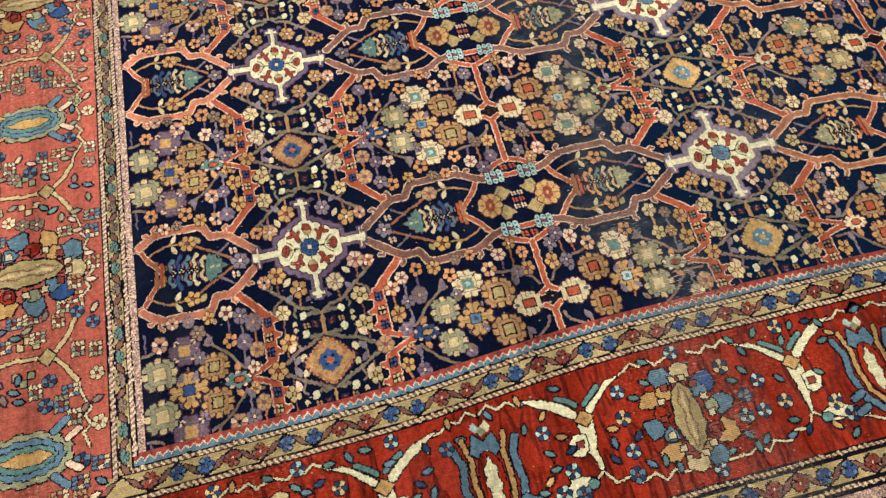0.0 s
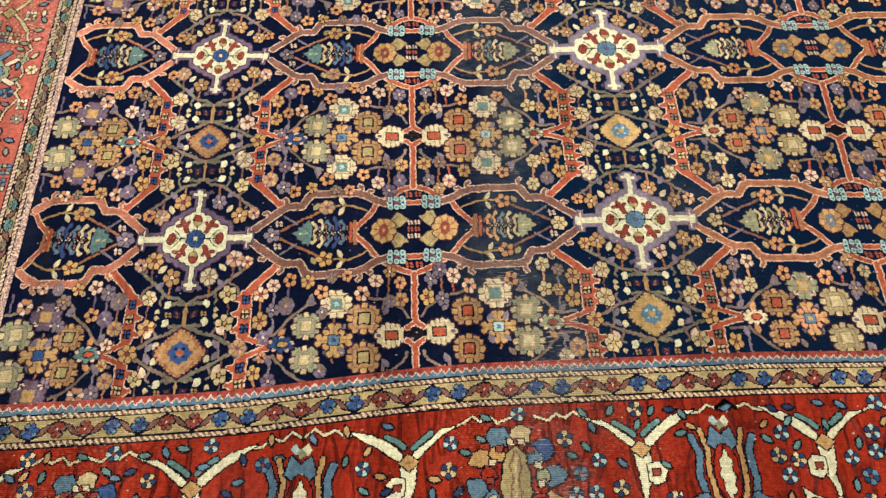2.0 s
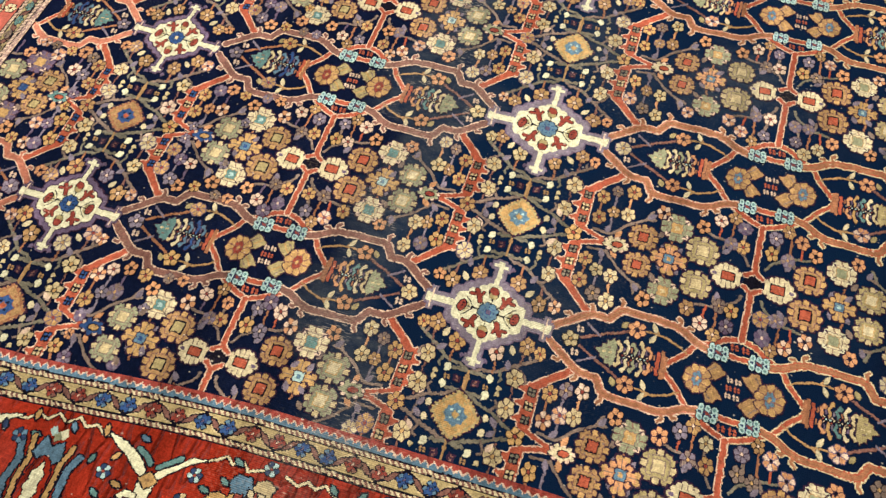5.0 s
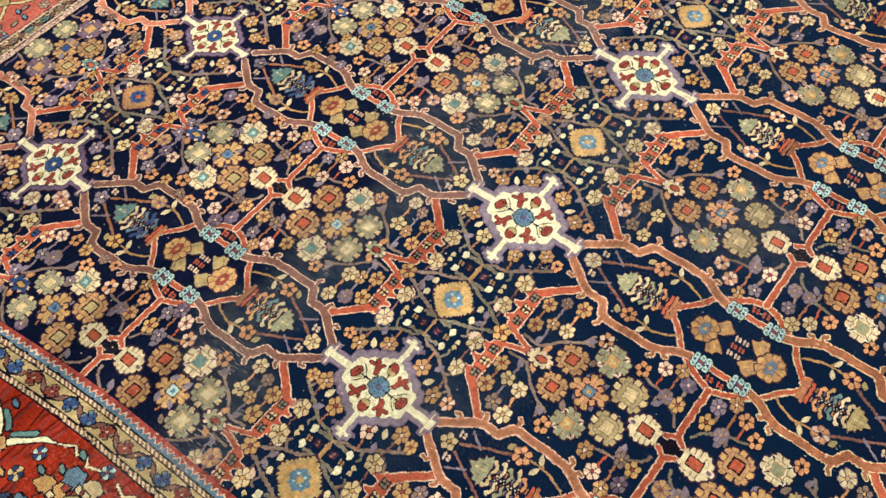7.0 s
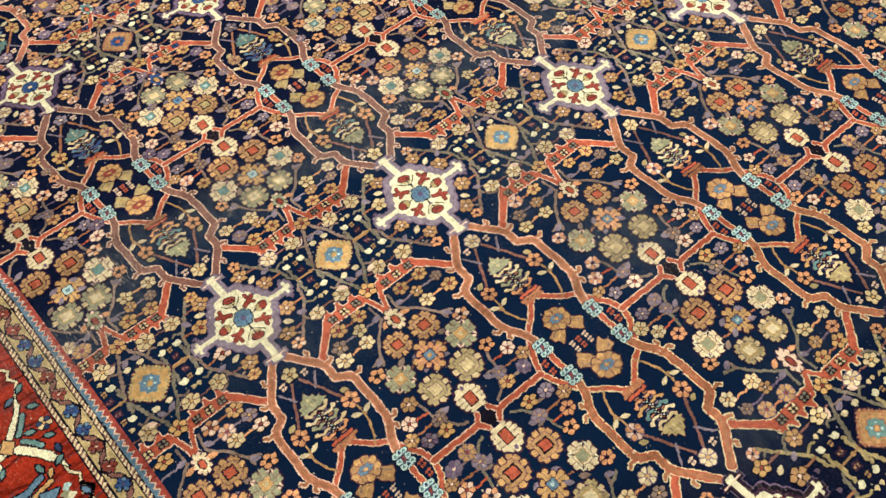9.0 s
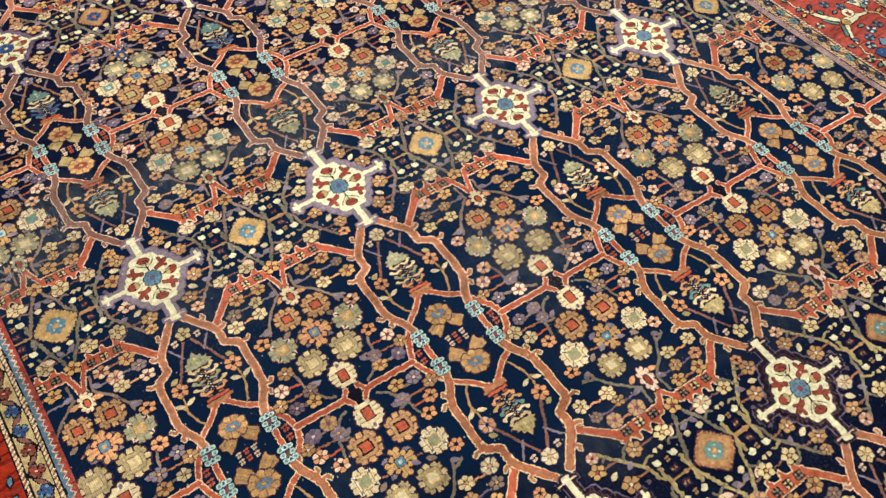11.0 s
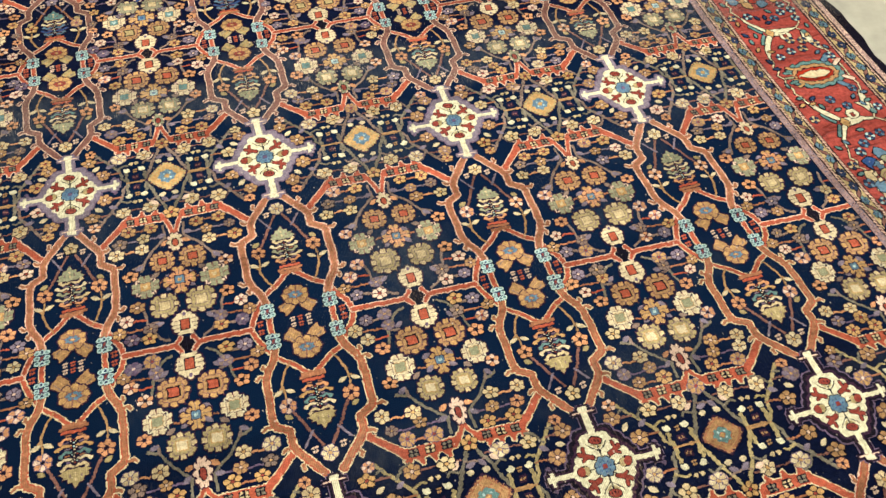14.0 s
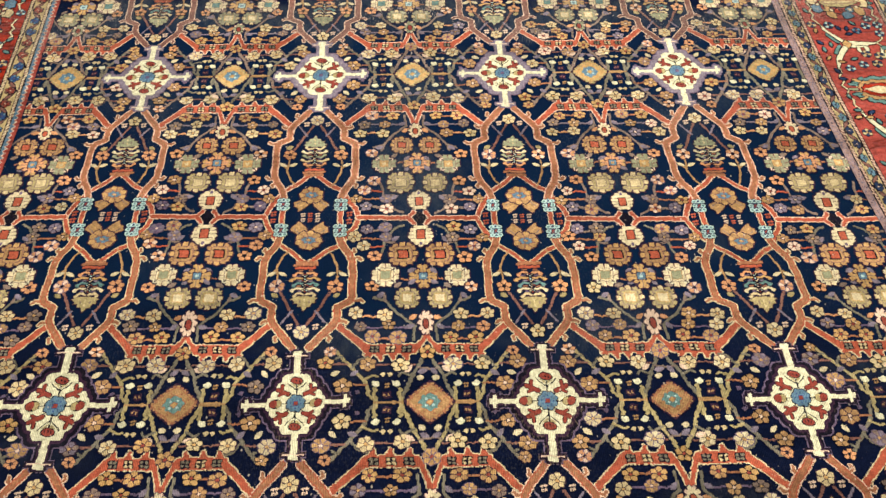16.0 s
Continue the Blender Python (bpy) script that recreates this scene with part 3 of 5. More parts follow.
def cartouche_fan(petal, heart):
    """Large gold flower with two broad leaves at its foot, between the clasps of a pair of vines."""
    m = Loom(-0.055, 0.055, -0.068, 0.048, 0.0018, 0.0016)
    for s in (-1, 1):
        m.poly([(s * x, y) for x, y in ((0.003, -0.024), (0.022, -0.014), (0.032, -0.022), (0.043, -0.028), (0.040, -0.042), (0.032, -0.048), (0.028, -0.060), (0.018, -0.050), (0.008, -0.040))], "olive" if petal == "gold" else "tan", "plum", 0.0024)
        m.stroke([(s * 0.012, -0.024), (s * 0.032, -0.046)], 0.0034, "gold")
        m.stroke([(s * 0.022, -0.020), (s * 0.036, -0.036)], 0.0026, "taupe")
    for x, y in ring_points(9, 0.0225, 0.35):
        m.ellipse(x, y, 0.0110, 0.0110, "plum")
    for i, (x, y) in enumerate(ring_points(9, 0.0225, 0.35)):
        m.ellipse(x, y, 0.0080, 0.0080, petal if i % 2 else "gold")
        m.rect(x * 0.65, y * 0.65, 0.0046, 0.0046, petal)
    for x, y in ring_points(9, 0.0290, 0.35 + math.pi / 9):
        m.stroke([(x * 0.35, y * 0.35), (x, y)], 0.0024, "brown")
    m.ellipse(0, 0, 0.0170, 0.0120, "brown")
    for x, y in ring_points(7, 1.0):
        m.ellipse(x * 0.0115, y * 0.0072, 0.0046, 0.0040, heart)
    m.ellipse(0, 0, 0.0040, 0.0040, "gold")
    return m


def dots4(colour):
    m = Loom(-0.008, 0.008, -0.008, 0.008, 0.002)
    for x in (-0.004, 0.004):
        for y in (-0.004, 0.004):
            m.rect(x, y, 0.0028, 0.0028, colour)
    return m


def leaf(colour, rim=None, length=0.016, width=0.0055):
    m = Loom(-0.024, 0.024, -0.014, 0.014, 0.002)
    pts = [(-length, 0), (-length * 0.3, width), (length * 0.5, width * 0.8), (length, 0), (length * 0.4, -width * 0.9), (-length * 0.4, -width)]
    m.poly(pts, colour, rim, 0.0025)
    return m


def seed(colour, r=0.006):
    m = Loom(-0.011, 0.011, -0.011, 0.011, 0.002)
    m.ellipse(0, 0, r, r * 1.25, colour)
    return m


def medallion(row):
    """Cream medallion of broad rounded steps with four arms, a blue heart and eight tulips on stems."""
    heart = {1: "blue", 2: "steel", 3: "steel"}[row]
    m = Loom(-0.150, 0.150, -0.165, 0.165, 0.0018, 0.0014)
    steps = [(0.065, 0.018), (0.058, 0.034), (0.047, 0.054), (0.034, 0.073)]
    layers = {1: ((0.0135, "plum"), (0.0110, "violet"), (0.0022, "plum"), (0.0, "cream")), 2: ((0.0140, "violet"), (0.0115, "haze"), (0.0, "cream")),
              3: ((0.0160, "violet"), (0.0130, "ink"), (0.0060, "plum"), (0.0, "cream"))}[row]
    for g, colour in layers:
        for hx, hy in steps:
            m.put((abs(m.PX) / (hx + g)) ** 7 + (abs(m.PY) / (hy + g)) ** 7 <= 1, colour)
        m.rect(0, 0, 0.112 + g * 0.7, 0.0050 + g * 0.7, colour)
        m.rect(0, 0, 0.0074 + g * 0.7, 0.126 + g * 0.5, colour)
        for s in (-1, 1):
            m.rect(s * 0.110, 0, 0.0036 + g * 0.5, 0.0150 + g * 0.4, colour)
            m.rect(s * 0.114, 0, 0.0070 + g * 0.4, 0.0060 + g * 0.4, colour)
            m.rect(0, s * 0.120, 0.0240 + g * 0.3, 0.0016 + g * 0.4, "blush" if colour == "cream" else colour)
            m.rect(0, s * 0.126, 0.0100 + g * 0.3, 0.0060 + g * 0.3, colour)
    for i, (a, d) in enumerate(((0, 0.045), (47, 0.046), (90, 0.052), (133, 0.046), (180, 0.045), (227, 0.046), (270, 0.052), (313, 0.046))):
        ca, sa = math.cos(radians(a)), math.sin(radians(a))
        x, y = ca * d, sa * d
        P = lambda f, g: (x + ca * f - sa * g, y + sa * f + ca * g)
        m.stroke([(0, 0), (x, y)], 0.0026, "ink")
        if a in (0, 180):
            m.ellipse(x, y, 0.0150, 0.0115, "ink")
            m.ellipse(*P(-0.006, 0), 0.0075, 0.0090, "olive")
            m.ellipse(*P(0.0045, 0), 0.0085, 0.0092, "wine")
        elif a in (90, 270):
            for g in (-1, 1):
                m.stroke([P(-0.020, 0), P(-0.006, g * 0.017), P(0.000, g * 0.021)], 0.0020, "ink")
                m.poly([P(-0.014, g * 0.002), P(-0.004, g * 0.014), P(-0.004, g * 0.003)], "olive")
            m.ellipse(*P(0.004, 0), 0.0150, 0.0098, "ink")
            m.ellipse(*P(0.004, 0), 0.0126, 0.0076, "wine")
            for g in (-0.006, 0.0, 0.006):
                m.rect(*P(0.003, g), 0.0012, 0.0026, "ink")
        else:
            h = 1 if a in (47, 227) else -1
            limbs = (([P(-0.016, h * 0.002), P(-0.004, -h * 0.003), P(0.008, -h * 0.007)], 0.0125), ([P(0.002, 0.0), P(0.009, h * 0.008)], 0.0088), ([P(-0.008, -h * 0.002), P(-0.004, -h * 0.015)], 0.0072))
            for pts, w in limbs:
                m.stroke(pts, w * 0.72 + 0.0028, "ink")
            for pts, w in limbs:
                m.stroke(pts, w * 0.72, "wine")
    for x, y in ring_points(8, 0.0155, 0.39):
        m.ellipse(x, y, 0.0078, 0.0078, "ink")
    for x, y in ring_points(8, 0.0145, 0.39):
        m.ellipse(x, y, 0.0066, 0.0066, heart)
    m.rect(0, 0, 0.014, 0.014, heart)
    for x, y in ring_points(8, 0.0120, 0.0):
        m.rect(x, y, 0.0016, 0.0016, "blue" if heart == "steel" else "ink")
    m.rect(0, 0, 0.0058, 0.0062, "ink" if row == 1 else "blue")
    m.rect(0, 0, 0.0042, 0.0046, {1: "ivory", 2: "violet", 3: "wine"}[row])
    return m


MESH = {}


def motif(key, make, *args):
    if key not in MESH:
        MESH[key] = make(*args).mesh(key)
    return MESH[key]


rng = random.Random(7)


def lay(name, me, parent, x, y, turn=0.0, z=0.0, sx=1.0, sy=1.0, sway=3.0, label=""):
    """Lays one repeat of a motif on the carpet, a little uneven as handwork is."""
    ob = new(name, me)
    ob.parent = parent
    s = rng.uniform(0.94, 1.07)
    ob.matrix_basis = pose(x, y, z + rng.uniform(0, 0.0003), 0, 0, turn + rng.uniform(-sway, sway)) @ Matrix.Diagonal((sx * s, sy * s, 1, 1))
    return tagged(ob, label)


# ---- the carpet: ground sheets ----
carpet = tagged(new("carpet"), "large antique hand-knotted wool carpet, navy field and red border, lying flat", "carpet")
carpet.location = (0, 0, 0)


BZ = 0.0022


def ring_sheet(name, sides, k, colour, label="", low=FLOOR_Z):
    """One band round the field as a thin slab for each side."""
    made = {}
    for side in sides:
        f = side_map(side)
        d0, d1 = ((0.0,) + BANDS[side])[k:k + 2]
        z = BZ if side in "we" else BZ + 0.0002
        if side in "we":
            s = np.linspace(FIELD_S - d1, FIELD_N + d1, 90)
        bm = bmesh.new()
        rows = []
        if side in "we":
            for v in s:
                wave = 0.006 * math.sin(19 * v) + 0.004 * math.sin(47 * v + 1) if k == 3 else 0.0
                rows.append([f(v, d0), f(v, d1 + wave)])
        else:
            y0 = (FIELD_N + d0, FIELD_N + d1) if side == "n" else (FIELD_S - d0, FIELD_S - d1)
            e = FIELD_N + (d0 + d1) / 2 if side == "n" else FIELD_S - (d0 + d1) / 2
            for v in np.linspace(float(left_x(e)) - d0, float(right_x(e)) + d0, 40):
                rows.append([(v, y0[0]), (v, y0[1])])
        vs = [[bm.verts.new((float(p[0]), float(p[1]), zz)) for p in row for zz in (z, low)] for row in rows]
        for a, b in zip(vs, vs[1:]):
            for q in ((0, 2), (2, 3), (3, 1), (1, 0)):
                bm.faces.new((a[q[0]], a[q[1]], b[q[1]], b[q[0]]))
        bm.faces.new(vs[0]), bm.faces.new(vs[-1])
        bmesh.ops.recalc_face_normals(bm, faces=bm.faces)
        made[side] = part(name, bm, YARN[colour], carpet, label)
    return made


bm = bmesh.new()
ys = np.linspace(FIELD_S, FIELD_N, 60)
vs = [[bm.verts.new((float(px), float(yy), zz)) for px in (left_x(yy), right_x(yy)) for zz in (0.0, FLOOR_Z)] for yy in ys]
for a, b in zip(vs, vs[1:]):
    for q in ((0, 2), (2, 3), (3, 1), (1, 0)):
        bm.faces.new((a[q[0]], a[q[1]], b[q[1]], b[q[0]]))
bm.faces.new(vs[0]), bm.faces.new(vs[-1])
bmesh.ops.recalc_face_normals(bm, faces=bm.faces)
field = part("field", bm, YARN["navy"], carpet, "dark navy wool field of the carpet")
guard = ring_sheet("inner_guard_band", "wens", 0, "ink", "narrow gold guard band with small flowers")
main = ring_sheet("main_border", "w", 1, "red", "wide madder red border with palmettes")
main.update(ring_sheet("main_border", "e", 1, "brick", "wide brick red border with palmettes"))
main.update(ring_sheet("main_border", "ns", 1, "rose", "wide faded red border with palmettes"))
outer = ring_sheet("outer_guard_band", "wens", 2, "ink", "narrow gold guard band with small flowers")
selvedge = ring_sheet("selvedge", "wens", 3, "ink", "dark navy selvedge along the carpet's edge")

# ---- the field ----
VINE = [(0.018, 0.133), (0.044, 0.166), (0.066, 0.193), (0.073, 0.208), (0.073, 0.240), (0.100, 0.255), (0.105, 0.268), (0.104, 0.366), (0.096, 0.388), (0.078, 0.416), (0.072, 0.440), (0.072, 0.500)]
HALF = S0 / 2


def weave_vines(col, row, down, colours):
    """The pair of vines that leaves a medallion, with spurs at the bends and the inner fork."""
    fill, core, rim = colours
    last = 0.5 if not ((row == 1 and not down) or (row == 3 and down)) else 0.456
    m = Loom(-0.16, 0.16, 0.11, last, 0.0020, 0.0012, 0.50)
    for s in (-1, 1):
        pts = [(s * u, v) for u, v in VINE if v <= last]
        m.stroke([(s * 0.072, 0.416), (s * 0.044, 0.398), (s * 0.010, 0.366)], 0.0092, "coral", rim, 0.0021)
        if last < 0.5:
            m.stroke([(s * 0.070, 0.418), (s * 0.086, 0.456)], 0.0100, "coral", rim, 0.0021)
        if last == 0.5:
            m.stroke([(s * 0.082, 0.432), (s * 0.108, 0.474), (s * 0.116, 0.5)], 0.0105, "coral", rim, 0.0021)
            m.stroke([(s * 0.072, 0.44), (s * 0.072, 0.510)], 0.0105, "coral", rim, 0.0021)
        spurs = [((0.072, 0.200), (0.088, 0.203), (0.094, 0.197)), ((0.104, 0.258), (0.122, 0.259), (0.128, 0.253)), ((0.102, 0.376), (0.116, 0.380), (0.124, 0.372)),
                 ((0.096, 0.388), (0.108, 0.398), (0.106, 0.404)), ((0.048, 0.168), (0.060, 0.160), (0.058, 0.152))]
        for spur in spurs:
            m.stroke([(s * u, v) for u, v in spur], 0.0066, fill, rim, 0.0021)
        far = m._far(pts[:-1])
        m.put(far <= 0.0101, rim)
        for spur in spurs:
            m.stroke([(s * u, v) for u, v in spur], 0.0062, fill)
        m.put(far <= 0.0079, core or fill)
        if core:
            m.put(far <= 0.0052, fill)
    m.rect(0, 0.364, 0.026, 0.0046, "copper" if row > 1 else "gold")
    # thin inner stems
    for s in (-1, 1):
        m.stroke([(s * 0.010, 0.194), (s * 0.034, 0.235), (s * 0.049, 0.266), (s * 0.062, 0.288)], 0.0056, "copper" if row == 1 else "brown")
        m.stroke([(s * 0.068, 0.305), (s * 0.071, 0.352), (s * 0.058, 0.385), (s * 0.046, 0.400)], 0.0046, "tan")
        m.stroke([(s * 0.048, 0.198), (s * 0.026, 0.230)], 0.0050, "haze")
        m.stroke([(s * 0.069, 0.345), (s * 0.080, 0.334)], 0.0040, "tan")
    woven("vine", m, field, at_row(col, row, down), in_field, 0.0, "brown woven vine pair with pale outline")


def weave_bracket(col, row, down, side, tone, rim="blush"):
    """Red toothed bracket that runs level from a vine and dips to the bud at the bay's middle."""
    m = Loom(HALF - 0.2125, HALF, 0.090, 0.245, 0.0020, 0.0012, 0.5) if side > 0 else Loom(-HALF, 0.2125 - HALF, 0.090, 0.245, 0.0020, 0.0012, 0.5)
    s = side
    dip = 0.55 if (row, down) == (3, False) else 1.0
    D = lambda v: 0.130 + (v - 0.130) * dip
    teeth = []
    for u in ((0.152, 0.186, 0.222) if down or row == 1 else (0.142, 0.166, 0.193, 0.220)):
        teeth += [(u - 0.012, 0.117), (u - 0.006, 0.109), (u - 0.003, 0.100), (u + 0.003, 0.103), (u + 0.004, 0.112), (u + 0.007, 0.117)]
    body = [(0.064, 0.190), (0.080, 0.178), (0.104, 0.153), (0.130, 0.126), (0.136, 0.117)] + teeth + [(0.238, 0.118), (0.245, 0.128), (HALF, D(0.178)), (HALF + 0.004, D(0.178)),
            (HALF + 0.004, D(0.204)), (HALF - 0.004, D(0.200)), (0.250, D(0.172)), (0.239, 0.142), (0.140, 0.141), (0.114, 0.163), (0.090, 0.188), (0.072, 0.206)]
    m.poly([(s * u, v) for u, v in body], tone, rim, 0.0022)
    for i, u in enumerate((0.154, 0.187, 0.220)):
        m.rect(s * u, 0.1295, 0.0105, 0.0090, "ink")
        for dx in (-0.0050, 0.0050):
            for dy in (-0.0042, 0.0042):
                m.ellipse(s * u + dx, 0.1295 + dy, 0.0036, 0.0031, "straw" if i == 1 else ("moss" if row > 1 else "blue"))
    woven("bracket", m, field, at_row(col, row, down), in_field, -0.0003, "red woven bracket with a row of teeth")


def weave_links(col, row):
    """Red links from a pair of vines to the flowers at the bay's middle, half way between two rows."""
    for s in (-1, 1):
        m = Loom(HALF - 0.1525, HALF, -0.03, 0.03, 0.0020, 0.0012, 0.5) if s > 0 else Loom(-HALF, 0.1525 - HALF, -0.03, 0.03, 0.0020, 0.0012, 0.5)
        m.ellipse(s * HALF, 0, 0.0250, 0.0190, "ink")
        m.stroke([(s * 0.116, 0), (s * 0.236, 0)], 0.0112, "coral", "blush", 0.0021)
        for q in (-1, 1):
            m.stroke([(s * 0.234, 0), (s * 0.248, q * 0.017)], 0.0095, "coral", "blush", 0.0021)
        m.stroke([(s * 0.125, 0), (s * 0.236, 0)], 0.0106, "coral")
        woven("link", m, field, lambda u, v: place(col + np.asarray(u) / S0, row + 0.5 + np.asarray(v) / L0), in_field, 0.0007, "thin red woven link")


def weave_stems(col, row, down, side, tone):
    """Branching stems between a medallion and the diamond flower, with the small post and rail in the middle."""
    s = side
    m = Loom(HALF - 0.2325, HALF, 0.0, 0.130, 0.0022, 0.0022) if s > 0 else Loom(-HALF, 0.2325 - HALF, 0.0, 0.130, 0.0022, 0.0022)
    second = {1: "taupe", 2: "taupe", 3: "moss"}[row]
    lines = [([(0.072, 0.126), (0.108, 0.083), (0.137, 0.048), (0.143, 0.020), (0.154, 0.004)], 0.0074, second if down else tone),
             ([(0.108, 0.083), (0.122, 0.104), (0.138, 0.112)], 0.0056, second), ([(0.130, 0.056), (0.150, 0.066), (0.158, 0.062)], 0.0054, tone),
             ([(0.086, 0.110), (0.074, 0.106)], 0.0056, second), ([(0.092, 0.042), (0.138, 0.044)], 0.0044, "copper"), ([(0.055, 0.093), (0.098, 0.092)], 0.0046, "brown"),
             ([(0.204, 0.004), (0.218, 0.030), (0.229, 0.062), (0.248, 0.096), (HALF - 0.008, 0.116)], 0.0074, tone if down else second),
             ([(0.229, 0.062), (0.210, 0.070), (0.202, 0.064)], 0.0054, second), ([(0.240, 0.082), (HALF, 0.080)], 0.0046, "taupe"), ([(0.140, 0.091), (0.236, 0.091)], 0.0036, "brown")]
    for ln, w, c in lines:
        m.stroke([(s * u, v) for u, v in ln], w, c)
    for u in (0.154, 0.204):
        m.rect(s * u, 0.010, 0.0042, 0.026, tone)
    m.rect(s * 0.179, 0, 0.029, 0.0036, "tan")
    m.rect(s * 0.179, 0.018, 0.0085, 0.0080, "plum")
    for q in (-0.0038, 0.0038):
        m.rect(s * 0.179 + q, 0.018, 0.0024, 0.0030, "brown" if row != 3 else "tan")
    woven("stem", m, field, at_row(col, row, down), in_field, 0.0, "thin grey-green woven stem", apart=True)


def weave_bay_stems(col, row, down, side):
    s = side
    m = Loom(HALF - 0.1625, HALF, 0.15, 0.50, 0.0022, 0.0018) if s > 0 else Loom(-HALF, 0.1625 - HALF, 0.15, 0.50, 0.0022, 0.0018)
    k = 0.006 if (row, down) == (3, False) else 0.0
    for ln, c in (([(0.1465, 0.161), (0.2045, 0.161)], "copper"), ([(0.1265, 0.190), (0.232, 0.191)], "haze" if row < 3 else "violet"), ([(0.1145, 0.221), (0.1775, 0.220)], "apricot" if row > 1 else "violet"),
                  ([(0.236, 0.158), (0.240, 0.196), (0.206, 0.226), (0.178, 0.262), (0.152, 0.272)], "taupe" if row < 3 else "moss"), ([(0.178, 0.262), (0.172, 0.280)], "taupe"),
                  ([(0.2225, 0.484), (0.2025, 0.474), (0.1775, 0.434), (0.1675, 0.390)], "taupe" if row < 3 else "moss"), ([(0.110, 0.442), (0.190, 0.441)], "copper"),
                  ([(0.128, 0.416), (0.172, 0.418)], "coral" if row > 1 else "violet"), ([(0.1775, 0.434), (0.200, 0.430)], "taupe"), ([(0.215, 0.323), (0.246, 0.323)], "copper"), ([(0.150, 0.466), (0.180, 0.470)], "taupe")):
        m.stroke([(s * u, v - k) for u, v in ln], 0.0060 if c in ("taupe", "moss") else 0.0044, c)
    woven("stem", m, field, at_row(col, row, down), in_field, 0.0, "thin woven stem of the flower bay", apart=True)


# palettes of the bays by row and half, from the medallion to the middle
BAY = {
    (1, False): dict(bud=("teal", "coral"), sq1=("tan", "olive"), ros=("violet", "blush", "gold", "gold"), star=("gold", "gold", "blue", "blue"), sq2=("sage", "straw")),
    (1, True): dict(bud=("blue", "gold"), sq1=("sage", "straw"), ros=("ivory", "ivory", "teal", "sky"), star=("gold", "gold", "steel", "blue"), sq2=("tan", "olive")),
    (2, False): dict(bud=("sage", "wine"), sq1=("sage", "ivory"), ros=("ivory", "blush", "teal", "teal"), star=("gold", "gold", "sky", "steel"), sq2=("tan", "coral")),
    (2, True): dict(bud=("ivory", "coral"), sq1=("tan", "coral"), ros=("sage", "blush", "gold", "straw"), star=("apricot", "gold", "steel", "gold"), sq2=("olive", "straw")),
    (3, False): dict(bud=("blush", "wine"), sq1=("olive", "ivory"), ros=("ivory", "cream", "sage", "sage"), star=("gold", "gold", "steel", "sky"), sq2=("tan", "coral")),
}
BAY[(3, True)] = BAY[(2, True)]
DAISY = {"gold": ("gold", "wine", "tan"), "pink": ("blush", "wine", "apricot"), "cream": ("straw", "gold", "ivory"), "tan": ("tan", "blush", "gold"),
         "grey": ("haze", "blush", "violet"), "rust": ("apricot", "ink", "blush"), "haze": ("taupe", "gold", "haze")}


def daisy_mesh(tone, r):
    """One of four kinds of small flower in that colour."""
    petal, heart, second = DAISY[tone]
    kind = rng.choice((0, 0, 1, 1, 2, 3))
    size = round(r * 1000)
    n, other, rim = ((6, None, "plum"), (5, None, "ink"), (6, second, "plum"), (7, second, "violet"))[kind]
    return motif("daisy_%s_%d_%d" % (tone, size, kind), daisy, r * 1.07, petal, heart, rim, n, other)


def flower(name, me, col, row, down, u, v, r, turn=0.0, z=0.0004, sx=1.0, sy=1.0, label=""):
    x, y = at_row(col, row, down)(u, v)
    x, y = float(x), float(y)
    if left_x(y) + r * 0.3 < x < right_x(y) - r * 0.3 and FIELD_S + r * 0.6 < y < FIELD_N - r * 0.6:
        lay(name, me, field, x, y, turn, z, sx, sy, label=label)


